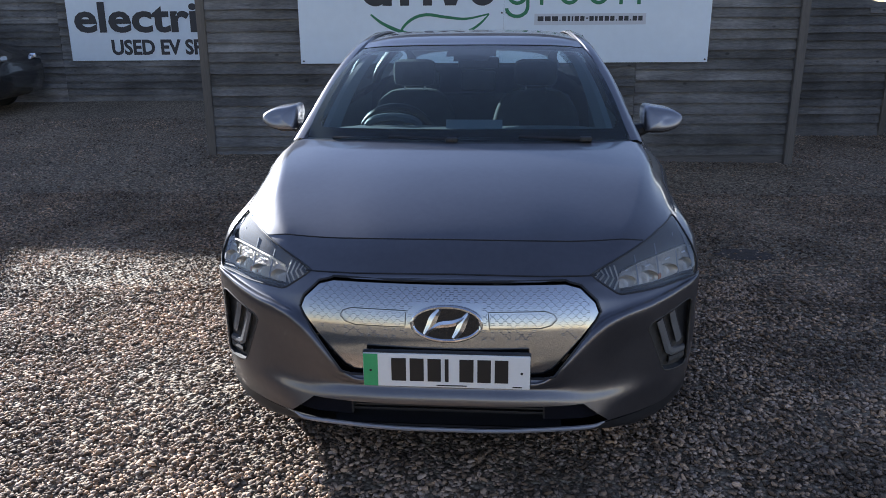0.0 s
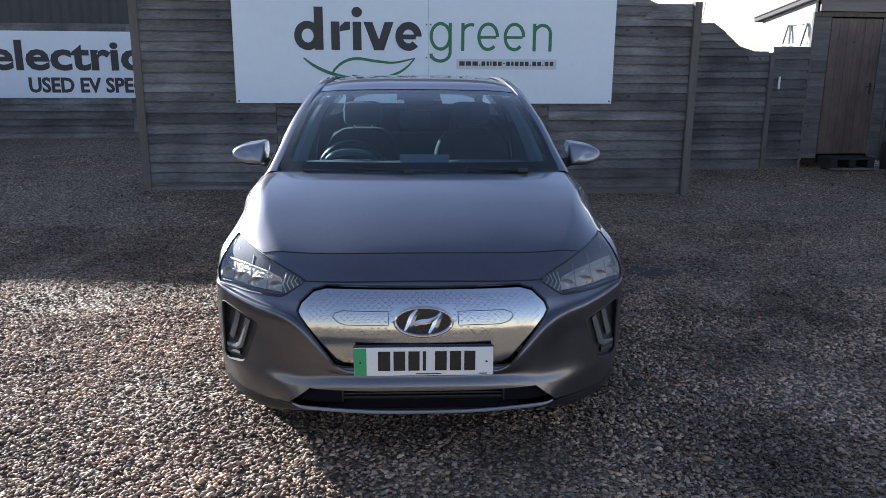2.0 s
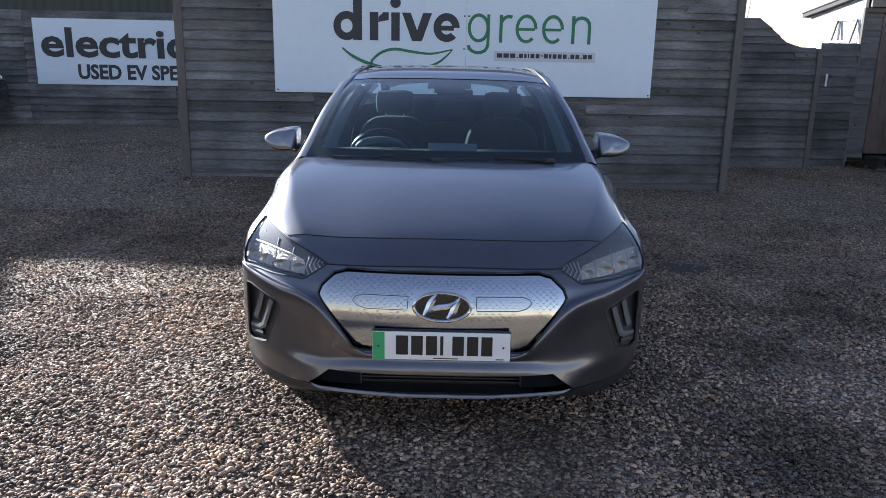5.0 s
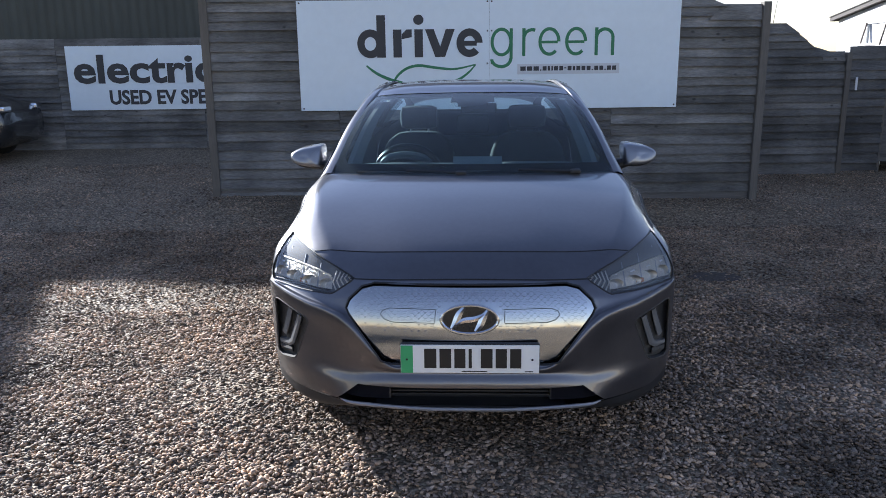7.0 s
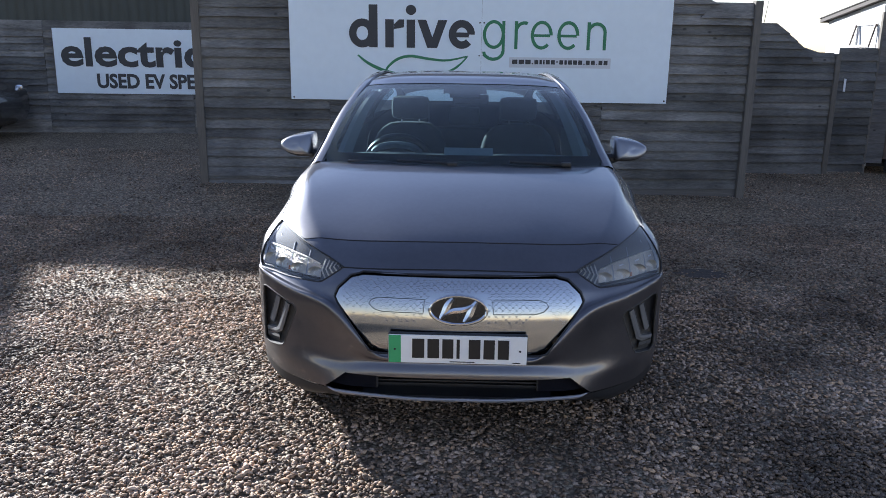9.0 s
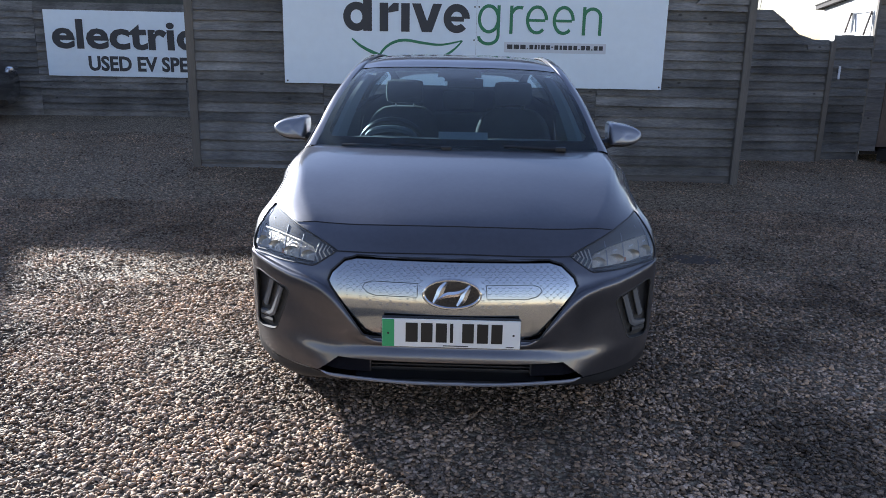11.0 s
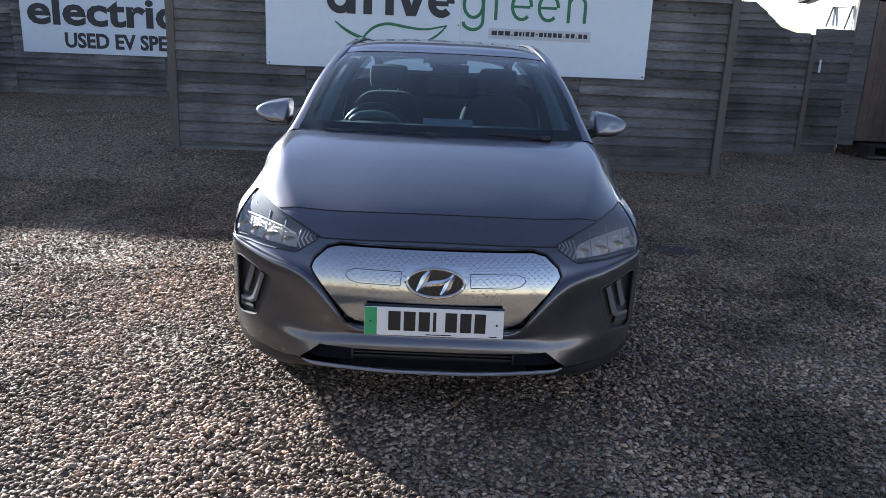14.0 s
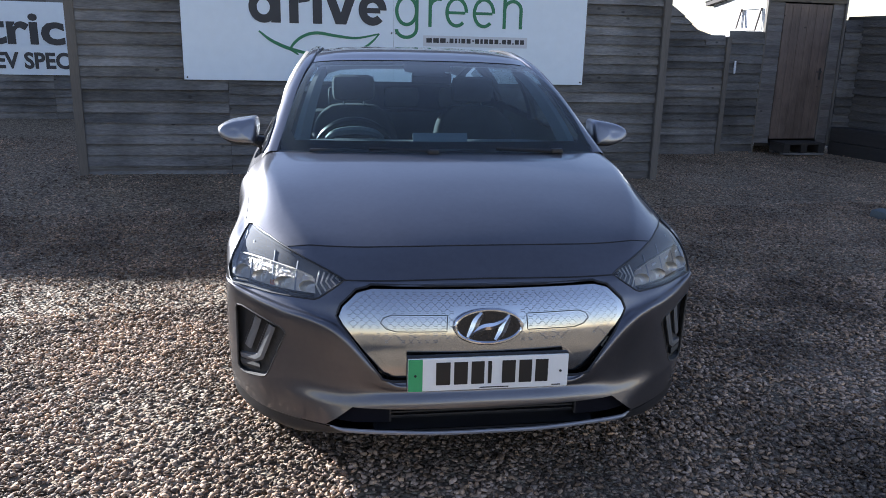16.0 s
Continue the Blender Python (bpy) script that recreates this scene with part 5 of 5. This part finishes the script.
        for v0, k in ((2.45, 15), (3.35, 26)):
            P = [np.array((s, 1, 1)) * (belt[k] + (top[k] - belt[k]) * t + np.array((.03 * 4 * t * (1 - t) - .006, 0, 0))) for t in np.linspace(0, 1, 6)]
            part("door_pillar", tube([tuple(p) for p in P], .032, 6), BLACK, car)
        sill = [.20, .19, .19, .19, .20]
        SIDE = [
            [(.735, 1.185, .985), (.79, 1.195, .955), (.85, 1.205, .90), (.892, 1.215, .80), (.908, 1.24, .60), (.905, 1.25, .40), (.88, 1.25, .20)],
            [(.775, 1.60, 1.0), (.825, 1.6, .965), (.87, 1.6, .90), (.895, 1.6, .80), (.908, 1.6, .62), (.905, 1.6, .42), (.88, 1.6, .19)],
            [(.782, 2.20, 1.02), (.835, 2.2, .98), (.875, 2.2, .91), (.897, 2.2, .81), (.905, 2.2, .62), (.90, 2.2, .42), (.88, 2.2, .19)],
            [(.79, 2.80, 1.045), (.835, 2.8, 1.0), (.873, 2.8, .92), (.897, 2.8, .82), (.905, 2.8, .64), (.90, 2.8, .44), (.88, 2.8, .19)],
            [(.765, 3.20, 1.065), (.82, 3.2, 1.015), (.868, 3.2, .93), (.90, 3.2, .83), (.91, 3.2, .66), (.91, 3.22, .44), (.89, 3.22, .20)],
            [(.73, 3.50, 1.08), (.80, 3.5, 1.02), (.86, 3.5, .94), (.90, 3.5, .84), (.912, 3.5, .76), (.913, 3.5, .71), (.912, 3.5, .69)],
            [(.69, 3.80, 1.09), (.78, 3.8, 1.02), (.85, 3.8, .94), (.89, 3.8, .84), (.905, 3.8, .73), (.908, 3.87, .62), (.905, 3.9, .52)],
            [(.65, 4.05, 1.08), (.75, 4.08, 1.01), (.83, 4.12, .90), (.865, 4.12, .76), (.872, 4.12, .62), (.868, 4.10, .45), (.845, 4.06, .24)],
        ]
        body = surface([[(s * u, v, z) for u, v, z in r] for r in SIDE], 5, 4)
        part("side_panel", sheet(body), PAINT, car, "doors and rear quarter", smooth=True)
        part("sill", box(*sorted((s * .78, s * .872)), 1.24, 3.22, .17, .22, .01), BLACK, car)


def wing_mirror(s):
    prof = [(.845, .985), (.93, .985), (.995, 1.003), (1.021, 1.032), (1.015, 1.060), (.968, 1.084), (.90, 1.097), (.845, 1.10), (.832, 1.06), (.836, 1.01)]
    o = [(s * u, z) for u, z in spline(prof + prof[:1], 3)[:-1]]
    cu, cz = sum(p[0] for p in o) / len(o), sum(p[1] for p in o) / len(o)
    lay = []
    for v, k in ((1.60, 1.0), (1.572, .995), (1.552, .978), (1.537, .945), (1.527, .89), (1.520, .8), (1.515, .66), (1.512, .5), (1.510, .3), (1.509, .12)):
        lay.append([(cu + (u - cu) * k, v + .06 * abs(u) - .05 + .42 * (z - cz) * k, cz + (z - cz) * k) for u, z in o])
    bm = bmesh.new()
    R = [[bm.verts.new(p) for p in r] for r in lay]
    n = len(o)
    for A, B in zip(R, R[1:]):
        for j in range(n):
            bm.faces.new((A[j], A[(j + 1) % n], B[(j + 1) % n], B[j]))
    bm.faces.new(R[-1])
    back = [bm.verts.new((u, v + .045, z)) for u, v, z in lay[0]]
    for j in range(n):
        bm.faces.new((back[j], back[(j + 1) % n], R[0][(j + 1) % n], R[0][j]))
    bm.faces.new(back[::-1])
    bmesh.ops.recalc_face_normals(bm, faces=bm.faces)
    m = part("wing_mirror", bm, MIRROR_CAP, car, "grey wing mirror on a black foot", smooth=80)
    part("mirror_foot", tube([(s * .80, 1.60, .975), (s * .83, 1.585, .985), (s * .875, 1.58, .996)], [.036, .03, .022], 8), BLACK, m)
    part("mirror_trim", tube([(s * u, v0, z) for u, v0, z in ((.840, 1.560, .990), (.885, 1.560, .984), (.93, 1.563, .985), (.965, 1.570, .993), (.995, 1.578, 1.006), (1.018, 1.590, 1.028))], [.011, .012, .012, .012, .010, .006], 8), BLACK, m)


def sail_panel(s):
    G = np.array([[(s * .785, 1.245, .974), (s * .797, 1.40, .988), (s * .812, 1.60, .992)], [(s * .762, 1.262, 1.010), (s * .742, 1.43, 1.085), (s * .728, 1.60, 1.135)]])
    bm = sheet(G)
    bmesh.ops.solidify(bm, geom=bm.faces[:], thickness=.008)
    part("sail_panel", bm, GLOSS, car, "black corner panel behind the mirror")


def wheel(s, v):
    w = part("wheel", lathe([(.20, -.10), (.285, -.105), (.312, -.09), (.318, -.04), (.318, .04), (.312, .09), (.285, .105), (.20, .10)], 44), RUBBER, car, smooth=True, at=pose(s * .762, v, .316))
    part("rim", lathe([(.205, -.09), (.21, .085 * s), (.19, .075 * s), (.17, .03 * s)], 44), ALLOY, w, smooth=True)
    for k in range(5):
        bm = box(-.02, .02, -.028, .028, .03, .20, .006)
        bmesh.ops.transform(bm, matrix=pose(s * .06, 0, 0, 72 * k), verts=bm.verts)
        part("spoke", bm, ALLOY, w)
    part("hub", lathe([(0, .085 * s), (.04, .08 * s), (.05, .03 * s)], 20), ALLOY, w)


def wheel_housing(s, v):
    bm = bmesh.new()
    G = [[(s * u, v - .36 * math.cos(a), .315 + .36 * math.sin(a)) for u in (.50, .70, .862)] for a in np.linspace(-.2, math.pi + .2, 20)]
    sheet(np.array(G), bm)
    part("wheel_housing", bm, BLACK, car)


roof_and_pillars()
for s in (-1, 1):
    wing_mirror(s)
    sail_panel(s)
    for v in (.88, 3.58):
        wheel(s, v)
        wheel_housing(s, v)
part("floor_pan", box(-.76, .76, .55, 4.1, .16, .22), BLACK, car)
part("bulkhead", box(-.72, .72, 1.16, 1.20, .22, .95), BLACK, car)


def cabin():
    dash = [
        [(0, 1.09, .975), (.3, 1.10, .975), (.55, 1.16, .972), (.71, 1.20, .968)],
        [(0, 1.30, 1.005), (.3, 1.30, 1.006), (.55, 1.32, 1.002), (.74, 1.34, .985)],
        [(0, 1.52, 1.000), (.3, 1.53, 1.004), (.55, 1.55, 1.0), (.75, 1.56, .975)],
        [(0, 1.60, .95), (.3, 1.62, .955), (.55, 1.62, .95), (.75, 1.62, .93)],
        [(0, 1.62, .60), (.3, 1.64, .60), (.55, 1.64, .60), (.75, 1.64, .60)],
    ]
    part("dashboard", sheet(surface(both_sides(dash), 5, 4)), DASH, car, "dark dashboard", smooth=True)
    part("instrument_hood", tube([tuple(p) for p in spline([(-.50, 1.58, 1.0), (-.46, 1.56, 1.032), (-.37, 1.55, 1.046), (-.28, 1.56, 1.032), (-.24, 1.58, 1.0)], 6)], .02, 8), DASH, car, smooth=True)
    part("paper_sheet", box(-.10, .165, -.003, .003, 0, .048, .001), PAPER_GREY, car, "pale sheet propped on the dashboard", at=pose(0, 1.42, 1.003, -25))
    ring_pts = [(-.37 + .185 * math.cos(a), 1.74 - .07 * math.sin(a), .915 + .165 * math.sin(a)) for a in np.linspace(0, 2 * math.pi, 41)[:-1]]
    w = part("steering_wheel", tube(ring_pts, .021, 8, closed=True), BLACK, car, smooth=True)
    part("steering_boss", lathe([(0, -.03), (.06, -.025), (.075, .02), (.03, .04)], 20, "Y"), BLACK, w, at=pose(-.37, 1.74, .915, -22))
    for a in (0.1, math.pi - .1, -math.pi / 2):
        part("steering_spoke", tube([(-.37, 1.745, .915), (-.37 + .18 * math.cos(a), 1.74 - .07 * math.sin(a), .915 + .16 * math.sin(a))], .014), BLACK, w)
    for u0 in (-.35, .355):
        bm = bmesh.new()
        back = []
        for z, w_, v, d in ((.50, .24, 2.10, .06), (.70, .255, 2.17, .07), (.90, .25, 2.25, .065), (1.03, .215, 2.31, .05), (1.095, .15, 2.34, .03)):
            back.append([(u0 - w_, v + .02, z), (u0 - w_ * .92, v - .05, z), (u0 - w_ * .5, v - .025, z), (u0, v - .02, z), (u0 + w_ * .5, v - .025, z), (u0 + w_ * .92, v - .05, z), (u0 + w_, v + .02, z), (u0 + w_ * .8, v + .1, z), (u0, v + .12, z), (u0 - w_ * .8, v + .1, z)])
        back[-1:] = [back[-1], [(u0 + (u - u0) * .7, v + .01, z + .012) for u, v, z in back[-1]]]
        net = surface([r + r[:1] for r in back], 3, 3)
        R = [[bm.verts.new(p) for p in r[:-1]] for r in net]
        m = len(R[0])
        for A, B in zip(R, R[1:]):
            for j in range(m):
                bm.faces.new((A[j], A[(j + 1) % m], B[(j + 1) % m], B[j]))
        bm.faces.new(R[-1])
        bmesh.ops.recalc_face_normals(bm, faces=bm.faces)
        st = part("front_seat", bm, FABRIC, car, "dark front seat", smooth=60)
        part("seat_cushion", box(u0 - .25, u0 + .25, 1.72, 2.2, .40, .56, .05), FABRIC, st, smooth=50)
        hb = box(u0 - .125, u0 + .125, 2.33, 2.43, 1.125, 1.278, .047)
        part("headrest", hb, FABRIC, st, smooth=50)
        for d in (-.058, .058):
            part("headrest_rod", tube([(u0 + d, 2.365, 1.08), (u0 + d, 2.375, 1.15)], .007), CHROME, st)
    part("rear_bench", box(-.62, .62, 3.02, 3.18, .50, 1.02, .05), FABRIC, car, smooth=50)
    for u0 in (-.38, 0, .38):
        part("rear_headrest", box(u0 - .12, u0 + .12, 3.10, 3.18, 1.03, 1.17, .035), FABRIC, car, smooth=50)
    part("rear_view_mirror", box(-.065, .145, 1.83, 1.86, 1.255, 1.315, .012), BLACK, car)
    part("sensor_housing", box(-.09, .10, 1.80, 1.90, 1.315, 1.352, .012), BLACK, car)
    for s in (-1, 1):
        part("door_card", sheet(np.array([[(s * .74, 1.3, .99), (s * .77, 2.2, 1.0), (s * .74, 3.2, 1.03)], [(s * .80, 1.3, .4), (s * .82, 2.2, .4), (s * .80, 3.2, .4)]])), DASH, car)


def pillar_trims():
    """Pale inner trims beside the windscreen."""
    for s, cols in ((-1, (2, 5)), (1, (nc - 3, nc - 6))):
        a, b = WS[3:-2, cols[0]], WS[3:-2, cols[1]]
        G = np.array([[tuple(p + np.array((0, .035, -.022))) for p in a], [tuple(p * .6 + q * .4 + np.array((0, .05, -.02))) for p, q in zip(a, b)], [tuple(q + np.array((0, .11, -.03))) for q in b]])
        part("pillar_trim", sheet(G), TRIM_GREY, car, "grey inner pillar trim", smooth=True)


def wipers():
    for (a, b, piv) in (((-.07, 1.065, 1.008), (-.58, 1.145, 1.004), (-.05, 1.055, .998)), ((.49, 1.115, 1.006), (-.02, 1.075, 1.012), (.52, 1.11, .998))):
        arm = part("wiper", tube([piv, a, tuple((np.array(a) + np.array(b)) / 2 + np.array((0, -.004, .008)))], .010, 6), BLACK, car)
        part("wiper_blade", tube([a, b], .007, 5), BLACK, arm)
        part("wiper_cap", box(piv[0] - .026, piv[0] + .026, piv[1] - .010, piv[1] + .02, piv[2] - .005, piv[2] + .020, .008), INK, arm)
    part("scuttle", sheet(np.array([[(u, v - .025, z + .001) for u, v, z in both_sides([WS_LOW])[0]], [(u, v + .03, z + .012) for u, v, z in both_sides([WS_LOW])[0]]])), BLACK, car)


cabin()
pillar_trims()
wipers()


# ---- the dark parked car at the back, and small things ----
def parked_car():
    c = thing("car", pose(-6.3, 11.9, 0.19, 0, 0, 97), "dark parked car beside the back fence, in shade", "car")
    prof = [(-.0, .42), (.0, .70), (.10, .84), (.55, .99), (.72, 1.04), (1.30, 1.43), (1.95, 1.54), (3.0, 1.55), (3.75, 1.42), (4.1, 1.05), (4.2, .5), (4.15, .28), (.1, .24)]
    bm = bmesh.new()
    rows = []
    for x, k in ((-.86, .93), (-.80, 1.0), (-.4, 1.015), (.4, 1.015), (.80, 1.0), (.86, .93)):
        rows.append([bm.verts.new((x * (1 - .22 * max(0, z - .95) / .45), y + (0.06 if abs(x) > .82 else 0) * (1 if y < 2 else -1), .55 + (z - .55) * k)) for y, z in prof])
    n = len(prof)
    for A, B in zip(rows, rows[1:]):
        for j in range(n):
            bm.faces.new((A[j], A[(j + 1) % n], B[(j + 1) % n], B[j]))
    bm.faces.new(rows[0][::-1])
    bm.faces.new(rows[-1])
    bmesh.ops.recalc_face_normals(bm, faces=bm.faces)
    bmesh.ops.bevel(bm, geom=bm.edges[:], offset=.03, segments=2, affect="EDGES")
    part("body", bm, DARK_PAINT, c, smooth=60)
    for s in (-1, 1):
        for y in (.76, 3.35):
            part("wheel", lathe([(.1, -.1), (.3, -.1), (.315, -.06), (.315, .06), (.3, .1), (.1, .1)], 28), RUBBER, c, smooth=True, at=pose(s * .80, y, .31))
        part("headlamp", box(s * .66 - .14, s * .66 + .14, .0, .1, .76, .85, .03), CHROME, c)
        part("door_mirror", box(s * .95 - .1, s * .95 + .1, 1.35, 1.47, .95, 1.07, .04), DARK_PAINT, c)
    part("windscreen", sheet(np.array([[(-.66, .76, 1.085), (.66, .76, 1.085)], [(-.58, 1.27, 1.43), (.58, 1.27, 1.43)]])), GLOSS, c)


parked_car()
bm = box(-.13, .13, -.09, .09, -.03, .06, .03)
tagged(part("stone_block", bm, LUMP, None, smooth=50, at=pose(4.93, 5.95, 0, 4, 3, 30)), "grey concrete lump lying on the gravel", "stone")
tw = thing("bare_shrub", pose(4.72, 10.6, 0), "bare twigs of a shrub rising behind the fence", "shrub")
for k, (dx, h) in enumerate(((0.12, 2.28), (0.2, 2.38), (-0.05, 2.2))):
    part("twig", tube([(0, 0, 0), (dx * .3, .02, 1.4), (dx * .6 + .02, 0, 1.9), (dx, 0.01, h)], [.012, .008, .005, .003], 5), TWIG, tw)
